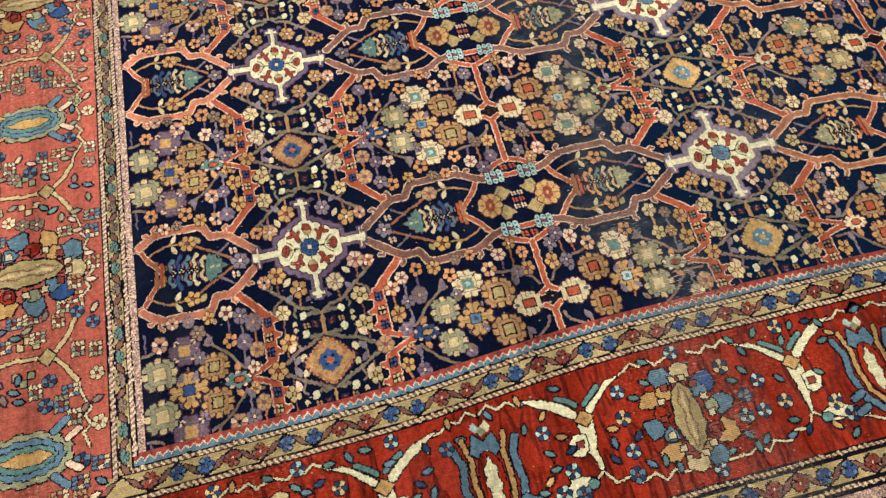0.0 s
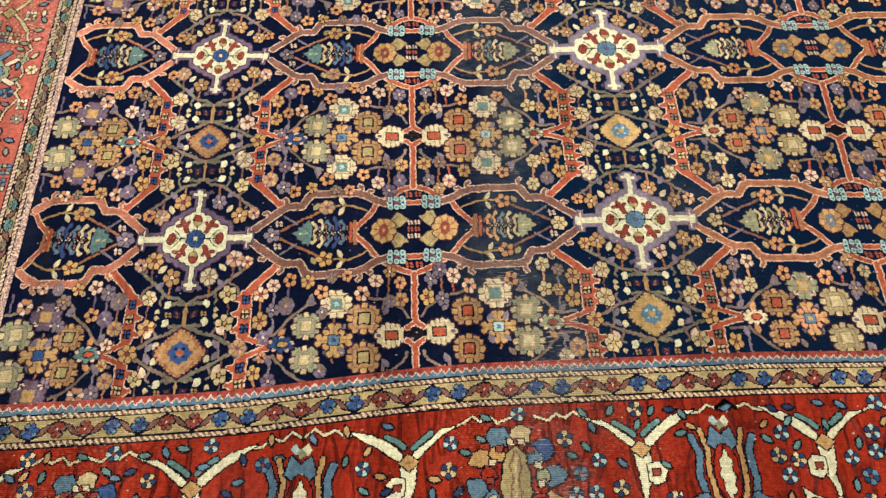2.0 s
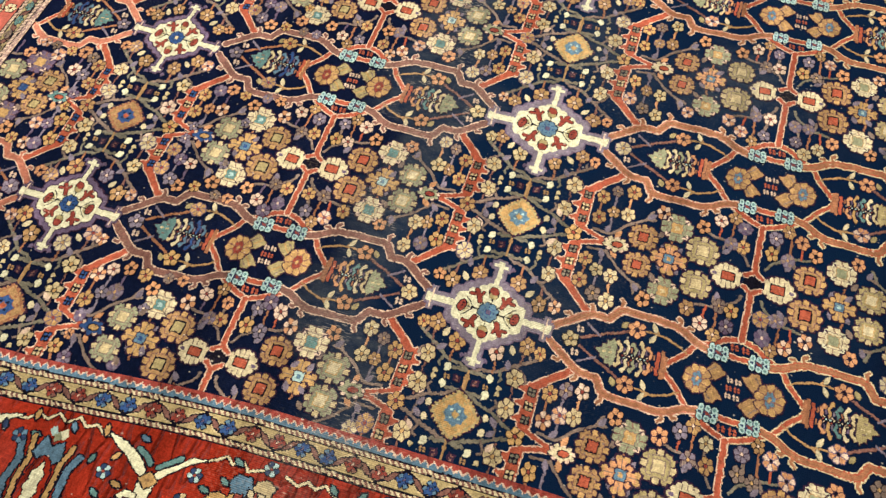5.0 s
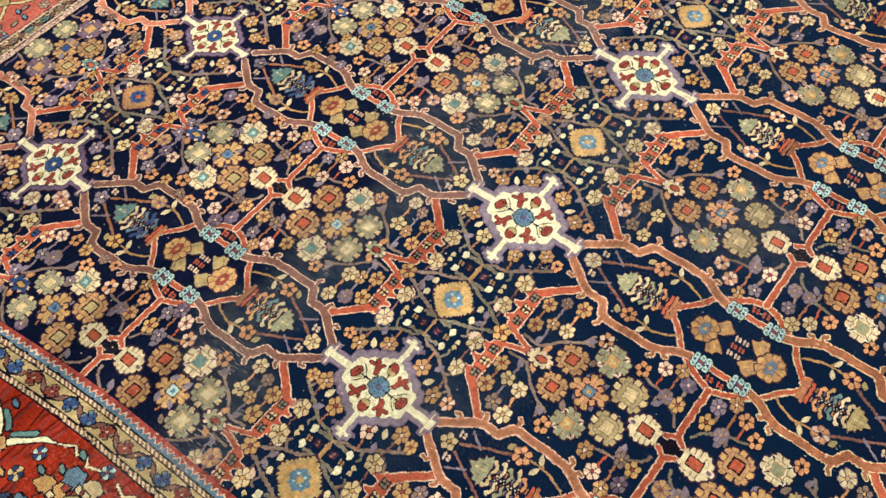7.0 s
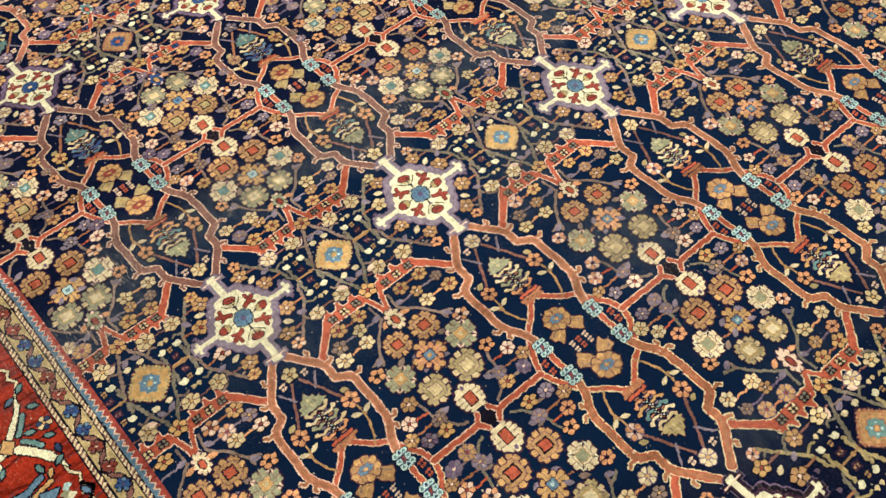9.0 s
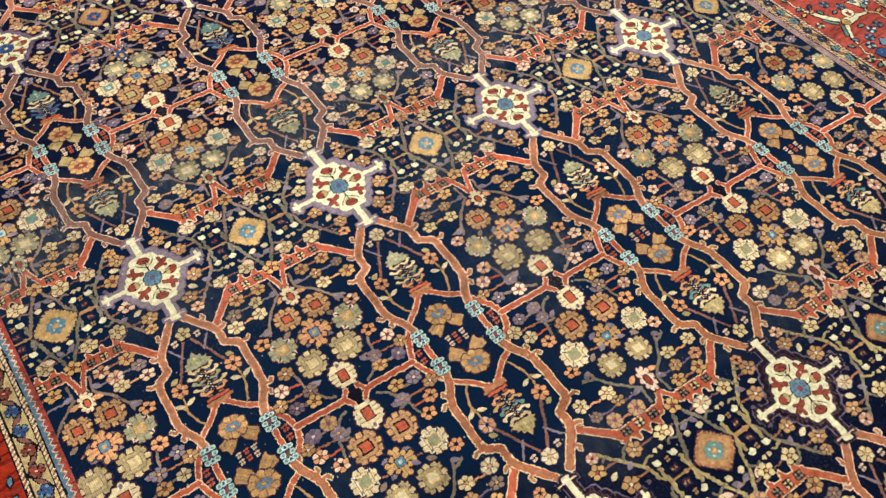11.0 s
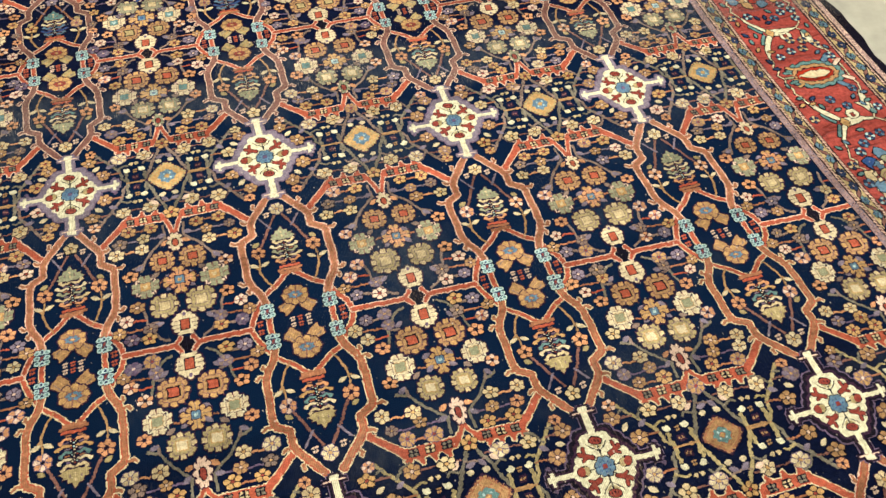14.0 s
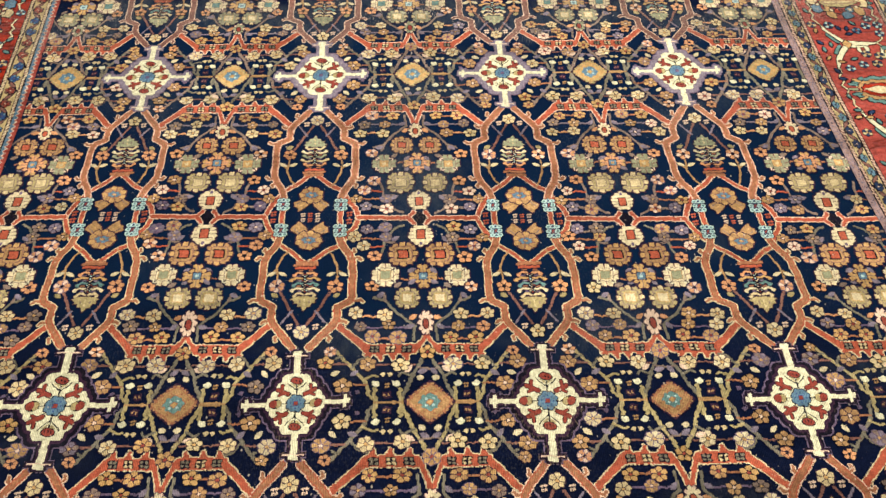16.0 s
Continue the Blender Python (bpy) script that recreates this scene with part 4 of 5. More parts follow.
def fill_bay(col, row, down):
    """Flowers of the bay between col and col + 1, from the row to half way to the next."""
    p = BAY[(row, down)]
    key = "%d%d" % (row, down)
    c = col + 0.5
    end = (row == 1 and not down) or (row == 3 and down)
    low = (row, down) == (3, False)
    turn = 180.0 if down else 0.0
    flower("bud", motif("bud" + key, bud, 0.0215, *p["bud"]), c, row, down, 0, 0.197 if low else 0.213, 0.02, sy=1.22 if low else 1.0, label="oval bud with red heart")
    for s in (-1, 1):
        flower("square_rosette", motif("sqa" + key, square_rosette, 0.0252, *p["sq1"]), c, row, down, s * 0.0375, 0.264, 0.027)
        flower("round_rosette", motif("ros" + key, round_rosette, 0.0284, *p["ros"]), c, row, down, s * 0.084, 0.328, 0.029)
        flower("square_rosette", motif("sqb" + key, square_rosette, 0.0276, *p["sq2"]), c, row, down, s * 0.044, 0.389, 0.028)
    flower("star_flower", motif("star" + key, star_flower, 0.0300, *p["star"]), c, row, down, 0, 0.325, 0.027)
    if not end:
        flower("pair_flower", motif("pair", pair_flower, 0.0268, "ivory", "coral"), c, row, down, 0, 0.447, 0.03, turn, sy=1.08, label="cream flower with square red heart")
    tones = {1: ("gold", "rust", "grey", "pink", "haze"), 2: ("gold", "tan", "pink", "rust", "grey", "cream"), 3: ("gold", "tan", "haze", "rust", "cream")}[row]
    warm = row > 1
    spots = ((-0.116, 0.161, "gold", 0.0152), (-0.058, 0.161, "gold", 0.0152), (-0.137, 0.190, "haze" if warm else "grey", 0.0145), (-0.079, 0.190, "tan" if warm else "grey", 0.0145),
             (-0.149, 0.221, "cream" if warm else "rust", 0.0150), (-0.086, 0.220, "cream" if warm else "rust", 0.0150), (-0.117, 0.294, "rust", 0.0150),
             (-0.107, 0.381, "rust", 0.0150), (-0.134, 0.416, "pink", 0.0145), (-0.154, 0.442, "tan", 0.0135), (-0.128, 0.466, "grey", 0.0135), (-0.082, 0.471, "gold", 0.0150), (-0.080, 0.442, "haze", 0.0135))
    if row == 1:
        spots += ((-0.143, 0.262, "gold", 0.0125), (-0.064, 0.296, "grey", 0.0115), (-0.148, 0.350, "rust", 0.0125), (-0.022, 0.176, "grey", 0.0110), (-0.146, 0.315, "haze", 0.0115))
    for u, v, tone, r in spots:
        for s in (1, -1):
            if end and v > 0.41:
                continue
            t = tone if rng.random() < 0.82 else rng.choice(tones)
            flower(t + "_daisy", daisy_mesh(t, r), c, row, down, s * u + rng.uniform(-.003, .003), v + rng.uniform(-.003, .003), 0.012, rng.uniform(-9, 9), sx=rng.uniform(0.96, 1.12), sy=rng.uniform(0.86, 1.0))
    for u, v, tone in ((-0.027, 0.212, "apricot"), (-0.034, 0.188, "haze"), (-0.060, 0.436, "haze"), (-0.026, 0.342, "haze"), (-0.026, 0.309, "haze"), (-0.096, 0.272, "haze"), (-0.058, 0.300, "taupe")):
        for s in (1, -1):
            if not (end and v > 0.41):
                flower("small_leaf", motif("leaf_" + tone, leaf, tone), c, row, down, s * u, v, 0.012, s * rng.uniform(10, 50), sx=0.7)


def fill_cartouche(col, row, down):
    """Palmette, flowers and clasps between the two vines of a pair."""
    end = (row == 1 and not down) or (row == 3 and down)
    head = {1: "teal", 2: "sage", 3: "olive"}[row]
    turn = 0.0 if down else 180.0
    flower("palmette_daisy", daisy_mesh("cream" if row > 1 else "grey", 0.0165), col, row, down, 0, 0.174, 0.015)
    key = "palm%d%d" % (row, down)
    mid, low = ("blue", "steel") if row == 1 else (("straw", "sage") if down else ("gold", "teal"))
    flower("palmette", motif(key, cartouche_palm, head, mid, low), col, row, down, 0, 0.299, 0.05, turn, sx=1.08, sy=0.95, label="small woven palmette with paired leaves")
    for s in (-1, 1):
        flower("palmette_daisy", daisy_mesh("gold" if row == 1 else "rust", 0.0162), col, row, down, s * 0.067, 0.297, 0.012)
        flower("green_leaf", motif("leaf_olive", leaf, "olive"), col, row, down, s * 0.070, 0.272, 0.012, s * 30 * (-1 if down else 1), sx=0.62)
        flower("small_leaf", motif("leaf_ivory", leaf, "ivory"), col, row, down, s * 0.083, 0.331, 0.012, s * 25 * (1 if down else -1), sx=0.72, sy=0.85)
        flower("small_leaf", motif("leaf_ivory", leaf, "ivory"), col, row, down, s * 0.056, 0.331, 0.012, -s * 25 * (1 if down else -1), sx=0.72, sy=0.85)
        flower("dots", motif("dots_blush", dots4, "blush"), col, row, down, s * 0.029, 0.188, 0.008)
        if not end:
            flower("knot_flower", motif("knot_flower", knot_flower, 0.0118), col, row, down, s * 0.072, 0.460, 0.015, sy=1.12, label="pale blue clasp flower of six cells")
            flower("dots", motif("dots_coral", dots4, "coral"), col, row, down, s * 0.094, 0.489, 0.008)
    if not end:
        petal, heart = ("gold", "wine") if row == 1 or (row == 2 and not down) else ("tan", "steel")
        flower("fan_flower", motif("fan" + petal + heart, cartouche_fan, petal, heart), col, row, down, 0, 0.430, 0.03, turn, sx=1.02, sy=0.90, label="gold flower with two leaves")
        for u in (-0.018, 0.0, 0.018):
            flower("dots", motif("dots_blush" if u else "dots_coral", dots4, "blush" if u else "coral"), col, row, down, u, 0.492, 0.008, sx=0.8, sy=0.8)


def fill_band(col, row, down):
    """Small flowers between two medallions of a row, on one side of its middle line."""
    for side, c in ((1, col), (-1, col + 1)):
        for u, v, tone, r in ((0.055, 0.094, "tan", 0.0160), (0.092, 0.042, "tan", 0.0168), (0.138, 0.092, "cream", 0.0165), (0.207, 0.090, "cream", 0.0165), (0.062, 0.124, "rust", 0.0120)):
            t = tone if rng.random() < (0.8 if row < 3 else 0.7) else rng.choice((("gold", "cream", "grey", "pink"), ("gold", "cream", "tan", "pink"), ("gold", "tan", "haze", "cream"))[row - 1])
            flower(t + "_daisy", daisy_mesh(t, r), c, row, down, side * u + rng.uniform(-.003, .003), v + rng.uniform(-.003, .003), r, rng.uniform(-9, 9), sx=rng.uniform(0.98, 1.14), sy=rng.uniform(0.86, 1.0))
        for u, v, tone, size in ((0.156, 0.044, "cream", 0.0068), (0.197, 0.044, "cream", 0.0068), (0.171, 0.066, "straw", 0.0042), (0.185, 0.066, "straw", 0.0042), (0.120, 0.024, "violet", 0.0042), (0.246, 0.058, "ivory", 0.0060)):
            flower(tone + "_seed", motif("seed_%s_%d" % (tone, size * 1e4), seed, tone, size), c, row, down, side * u, v, 0.006, rng.uniform(60, 120))
        for u, v, tone in ((0.074, 0.070, "ivory"), (0.250, 0.074, "haze"), (0.112, 0.070, "haze"), (0.222, 0.080, "blush")):
            flower("small_leaf", motif("leaf_" + tone, leaf, tone), c, row, down, side * u, v, 0.012, side * rng.uniform(15, 50) * (-1 if down else 1), sx=0.72)
        flower("dots", motif("dots_tan", dots4, "tan"), c, row, down, side * 0.179, 0.040, 0.008, sx=0.8, sy=0.8)
    flower("gold_daisy", daisy_mesh("gold", 0.0165), col + 0.5, row, down, 0, 0.121, 0.014, 0.0)


VINE_TONE = {(1, False): ("salmon", None, "blush"), (1, True): ("brown", None, "blush"), (2, False): ("brown", None, "blush"), (2, True): ("copper", "salmon", "blush"),
             (3, False): ("copper", "coral", "ivory"), (3, True): ("copper", "coral", "blush")}
LOZENGE = {1: ("tan", "copper", "blue", "coral"), 2: ("gold", "olive", "steel", "gold"), 3: ("tan", "copper", "teal", "gold")}
for row in (1, 2, 3):
    for col in range(4):
        x, y = place(col, row)
        lay("medallion", motif("medallion%d" % min(row, 3), medallion, min(row, 3)), field, float(x), float(y), z=0.0006, sy=0.90 if row == 1 else 1.0, sway=1.5, label="cream stepped medallion with red tulips and blue heart")
        for down in (False, True):
            weave_vines(col, row, down, VINE_TONE[(row, down)])
            fill_cartouche(col, row, down)
    for col in range(-1, 4):
        x, y = place(col + 0.5, row)
        lay("lozenge_flower", motif("lozenge%d" % row, lozenge, 0.045, 0.044 if row < 3 else 0.041, *LOZENGE[row]), field, float(x), float(y), z=0.0005, label="lozenge flower with blue centre")
        for down in (False, True):
            for side, c in ((1, col), (-1, col + 1)):
                weave_bracket(c, row, down, side, "coral", "ivory" if row > 2 else "blush")
                weave_stems(c, row, down, side, "moss" if row < 3 else "olive")
                weave_bay_stems(c, row, down, side)
            fill_bay(col, row, down)
            fill_band(col, row, down)
    if row < 3:
        for col in range(-1, 5):
            weave_links(col, row)

# ---- guard bands ----
def strip(name, side, d0, d1, painter, parent, s0, s1, z):
    """Weaves a long narrow band in pieces of at most 0.8 m."""
    n = max(1, math.ceil((s1 - s0) / 0.8))
    for i in range(n):
        a, b = s0 + (s1 - s0) * i / n, s0 + (s1 - s0) * (i + 1) / n
        m = Loom(a, b, d0, d1, 0.0025, 0.0008)
        painter(m)
        woven(name, m, parent, side_map(side), None, z, thick=0.0006)


def rope(d, w, a, b):
    def paint(m):
        on = abs(m.PY - d) <= w / 2
        m.put(abs(m.PY - d) <= w / 2 + 0.002, "ink")
        m.put(on, a)
        m.put(on & (((m.PX + 0.8 * (m.PY - d)) / 0.011) % 1.0 < 0.5), b)
    return paint


def guard_ground(d0, d1, tone, pitch=0.098):
    """Gold ground with a zigzag line that swells into brown leaves, and small grey triangles at the edges."""
    def paint(m):
        on = (m.PY >= d0) & (m.PY <= d1)
        m.put(on, tone)
        mid, amp = (d0 + d1) / 2, (d1 - d0) / 2
        tri = abs(((m.PX / pitch) % 1.0) * 2 - 1) * 2 - 1
        wave = mid + tri * amp * 0.94
        far = abs(m.PY - wave) * 0.80
        swell = 0.0046 * np.clip(1.15 - abs(tri) * 1.6, 0, 1)
        m.put(on & (far < swell + 0.0040), "olive" if tone == "taupe" else "straw")
        m.put(on & (far < swell + 0.0024), "ink")
        m.put(on & (far < swell), "brown")
        q = abs(tri)
        m.put(on & (q > 0.55) & (q < 0.85) & (abs(m.PY - mid) > amp * (1.75 - q)) & ((m.PY - mid) * tri < 0), "taupe" if tone != "taupe" else "brown")
    return paint


def zigzag(d0, d1, a, b):
    def paint(m):
        m.put((m.PY >= d0) & (m.PY <= d1), a)
        tri = abs(((m.PX / 0.016) % 1.0) * 2 - 1)
        cut = d0 + (d1 - d0) * (0.35 + 0.4 * tri)
        m.put((m.PY > cut) & (m.PY <= d1), b)
        m.put((abs(m.PY - cut) < 0.0016) & (m.PY <= d1), "blush")
    return paint


def mottled(d0, d1, a, b):
    def paint(m):
        m.put((m.PY >= d0) & (m.PY <= d1), a)
        rnd = np.random.RandomState(5)
        pick = rnd.rand(*m.X.shape)
        on = (m.PY >= d0) & (m.PY <= d1)
        m.put(on & (pick < 0.34), b)
        m.put(on & (pick > 0.94), "plum")
    return paint


def guard_flower(petal, heart):
    """Flower of seven petals, each in its own dark outline, on a short stalk."""
    m = Loom(-0.024, 0.024, -0.020, 0.020, 0.0015, 0.0016, 0.5)
    spots = [(0.0125 * math.cos(a), 0.0105 * math.sin(a)) for a in (0.15, 0.95, 1.75, 2.55, 3.35, 4.30, 5.10)]
    for x, y in spots:
        m.ellipse(x, y, 0.0066, 0.0060, "ink")
    m.ellipse(0, 0, 0.0105, 0.0090, "ink")
    for i, (x, y) in enumerate(spots):
        m.ellipse(x, y, 0.0045, 0.0040, petal if i % 3 else {"blue": "steel", "steel": "teal", "wine": "brown"}.get(petal, petal))
        m.ellipse(x * 0.52, y * 0.52, 0.0028, 0.0025, petal)
    m.ellipse(0, 0, 0.0024, 0.0024, heart)
    return m


ENDS = {"w": (FIELD_S, FIELD_N), "e": (FIELD_S, FIELD_N), "n": (-0.39, 1.80), "s": (-0.335, 1.918)}
for side in "wens":
    a, b = ENDS[side]
    GZ = BZ if side in "we" else BZ + 0.0003
    tall = side in "we"

    def span(d, a=a, b=b, tall=tall):
        return (a - d, b + d) if tall else (a - d + 0.014, b + d - 0.014)

    g, o = guard[side], outer[side]
    worn = side in "ns"
    inner, main_d, outer_d, _ = BANDS[side]
    twist = ("taupe", "blush") if worn else (("ivory", "brown") if side == "w" else ("blush", "brown"))
    tone = "olive" if worn else "wheat"
    e, r1, g0, g1, r2 = {"w": (0.022, 0.0288, 0.0355, 0.0735, 0.0805), "e": (0.020, 0.0268, 0.0330, 0.0610, 0.0680), "n": (0.014, 0.0195, 0.026, 0.048, 0.0545), "s": (0.018, 0.0270, 0.036, 0.064, 0.0715)}[side]
    first = zigzag(0.0, e, "brick", "steel") if side == "w" else mottled(0.0, e, "mauve", "haze" if side == "e" else "blush")
    strip("edge_stripe", side, 0.0, e, first, g, *span(e), GZ)
    strip("rope_stripe", side, r1 - 0.0055, r1 + 0.0055, rope(r1, 0.0078, *twist), g, *span(r1), GZ + 0.0001)
    strip("guard_ground", side, g0, g1, guard_ground(g0, g1, tone), g, *span(g1), GZ)
    strip("rope_stripe", side, r2 - 0.0055, r2 + 0.0055, rope(r2, 0.0078, *twist), g, *span(r2), GZ + 0.0001)
    m0, k = main_d, (outer_d - main_d) / 0.084
    strip("rope_stripe", side, m0 + 0.002, m0 + 0.012, rope(m0 + 0.007, 0.0068, *twist), o, *span(m0 + 0.014), GZ + 0.0001)
    strip("guard_ground", side, m0 + 0.015 * k, m0 + 0.050 * k, guard_ground(m0 + 0.015 * k, m0 + 0.050 * k, tone), o, *span(m0 + 0.05 * k), GZ)
    strip("rope_stripe", side, m0 + 0.058 * k - 0.005, m0 + 0.058 * k + 0.005, rope(m0 + 0.058 * k, 0.0068, *twist), o, *span(m0 + 0.062 * k), GZ + 0.0001)
    strip("edge_stripe", side, m0 + 0.067 * k, outer_d, mottled(m0 + 0.067 * k, outer_d, "mauve", "blush"), o, *span(outer_d), GZ)
    f = side_map(side)
    for d, size, host, nm in (((g0 + g1) / 2, (g1 - g0) / 0.036, g, "guard_flower"), (m0 + 0.0325 * k, 0.95 * k, o, "outer_guard_flower")):
        s, i = math.ceil((span(d)[0] + 0.02) / 0.049) * 0.049, 0
        while s < span(d)[1] - 0.015:
            x, y = f(s, d)
            petal, heart = ((("steel", "ink"), ("indigo", "blush")) if side == "e" else (("blue", "violet"), ("wine", "blush")) if not worn else (("teal", "taupe"), ("taupe", "olive")))[(i // 2) % 2]
            lay(nm, motif("guard_flower_" + petal, guard_flower, petal, heart), host, float(x), float(y), side_turn(side) + (180 if i % 2 else 0), GZ + 0.0003, 0.90, 0.90 * size)
            s += 0.049
            i += 1

# ---- main border ----
def lyre(tone):
    """Tall palmette: pale heart in red, held by two curved blue and gold blades."""
    m = Loom(-0.085, 0.085, -0.115, 0.115, 0.0025, 0.0016)
    b1, b2 = tone
    for s in (-1, 1):
        m.stroke([(s * 0.018, -0.088), (s * 0.046, -0.060), (s * 0.056, -0.010), (s * 0.050, 0.040), (s * 0.062, 0.072)], 0.013, b1, "ink", 0.0028)
        m.stroke([(s * 0.010, -0.072), (s * 0.030, -0.045), (s * 0.036, 0.0), (s * 0.032, 0.045), (s * 0.042, 0.085)], 0.009, b2, "ink", 0.0028)
        for y in (-0.075, -0.045):
            m.stroke([(s * 0.050, y), (s * 0.074, y - 0.012)], 0.013, "steel", "ink", 0.0028)
    m.poly([(-0.030, 0.056), (-0.020, 0.092), (0.0, 0.074), (0.020, 0.092), (0.030, 0.056), (0.012, 0.044), (-0.012, 0.044)], b1, "ink")
    m.ellipse(0, -0.002, 0.027, 0.060, "ink")
    m.ellipse(0, -0.002, 0.0245, 0.057, "red")
    pts = [(0, 0.046), (0.006, 0.030), (0.013, 0.022), (0.010, 0.006), (0.015, -0.008), (0.009, -0.022), (0.011, -0.036), (0.0, -0.052)]
    m.poly(pts + [(-x, y) for x, y in pts[-2:0:-1]], "cream", "ink", 0.0022)
    for x, y, c in ((-0.012, 0.104, "sky"), (0.012, 0.104, "cream"), (0.0, 0.096, "sage")):
        m.diamond(x, y, 0.009, 0.012, c)
    return m


def oval(tone):
    """Oval palmette with nested outlines, pale in the middle."""
    m = Loom(-0.085, 0.085, -0.125, 0.125, 0.0025, 0.0016)
    for rx, ry, c in ((0.066, 0.096, "ink"), (0.063, 0.093, tone[0]), (0.050, 0.080, "ink"), (0.047, 0.077, tone[1]), (0.034, 0.064, "ink"), (0.031, 0.061, tone[2])):
        ang = np.arctan2(m.PY / ry, m.PX / rx)
        m.put((m.PX / rx) ** 2 + (m.PY / ry) ** 2 <= (1 + 0.035 * np.sign(np.sin(ang * 13 + 90 * rx)) - 0.05 * np.cos(2 * ang)) ** 2, c)
    pts = [(0, 0.056), (0.010, 0.030), (0.017, 0.010), (0.013, -0.012), (0.016, -0.030), (0, -0.056)]
    m.poly(pts + [(-x, y) for x, y in pts[-2:0:-1]], "ivory" if tone[2] == "red" else "gold", "ink", 0.0022)
    m.put((m.PY > 0.07) & (abs(m.PX) < (m.PY - 0.06) * 0.5), None)
    for i in range(5):
        a = radians(50 + 20 * i)
        m.stroke([(0.055 * math.cos(a), 0.080 * math.sin(a)), (0.066 * math.cos(a), 0.102 * math.sin(a))], 0.009, ("gold", "teal", "sage", "teal", "gold")[i], "ink", 0.0022)
    for s in (-1, 1):
        m.stroke([(s * 0.052, -0.06), (s * 0.076, -0.085)], 0.016, "steel", "ink", 0.0026)
        m.stroke([(s * 0.030, -0.09), (s * 0.046, -0.112)], 0.014, "blush", "ink", 0.0026)
    return m


def cluster(worn):
    """Broad palmette: an olive spindle, a ring of small pale squares and a burst of large coloured blocks."""
    r = random.Random(3)
    m = Loom(-0.125, 0.125, -0.135, 0.135, 0.0022, 0.0020)
    tones = ("steel", "gold", "straw", "steel", "gold", "steel", "blue", "straw", "steel", "gold")
    for k, (n, rad, sz) in enumerate(((10, 0.074, 0.0205), (9, 0.052, 0.0140))):
        for i in range(n):
            a = 2 * math.pi * (i + 0.5 * k + 0.25) / n
            x, y = rad * math.cos(a) * 0.82, rad * math.sin(a) * 1.12
            corners = 6
            q = [(x + sz * r.uniform(0.72, 1.15) * math.cos(a + 2 * math.pi * j / corners), y + sz * r.uniform(0.72, 1.15) * math.sin(a + 2 * math.pi * j / corners)) for j in range(corners)]
            m.poly(q, tones[(i + 4 * k) % 10] if k == 0 else ("steel", "wine", "gold", "red", "sage")[i % 5], "ink", 0.0024)
    for i in range(14):
        a = 2 * math.pi * i / 14
        x, y = 0.040 * math.cos(a), 0.070 * math.sin(a)
        m.rect(x, y, 0.0072, 0.0072, "ink")
        m.rect(x, y, 0.0050, 0.0050, "ivory" if i % 3 else "wine")
    pts = [(0, 0.066), (0.014, 0.048), (0.024, 0.016), (0.021, -0.016), (0.015, -0.044), (0, -0.062)]
    m.poly(pts + [(-x, y) for x, y in pts[-2:0:-1]], "olive", "ink", 0.0028)
    for s in (-1, 1):
        m.stroke([(s * 0.002, 0.056), (s * 0.009, 0.020), (s * 0.004, -0.004), (s * 0.010, -0.026), (s * 0.002, -0.052)], 0.0030, "brown")
    m.stroke([(0, 0.04), (0, -0.040)], 0.0052, "straw")
    return m


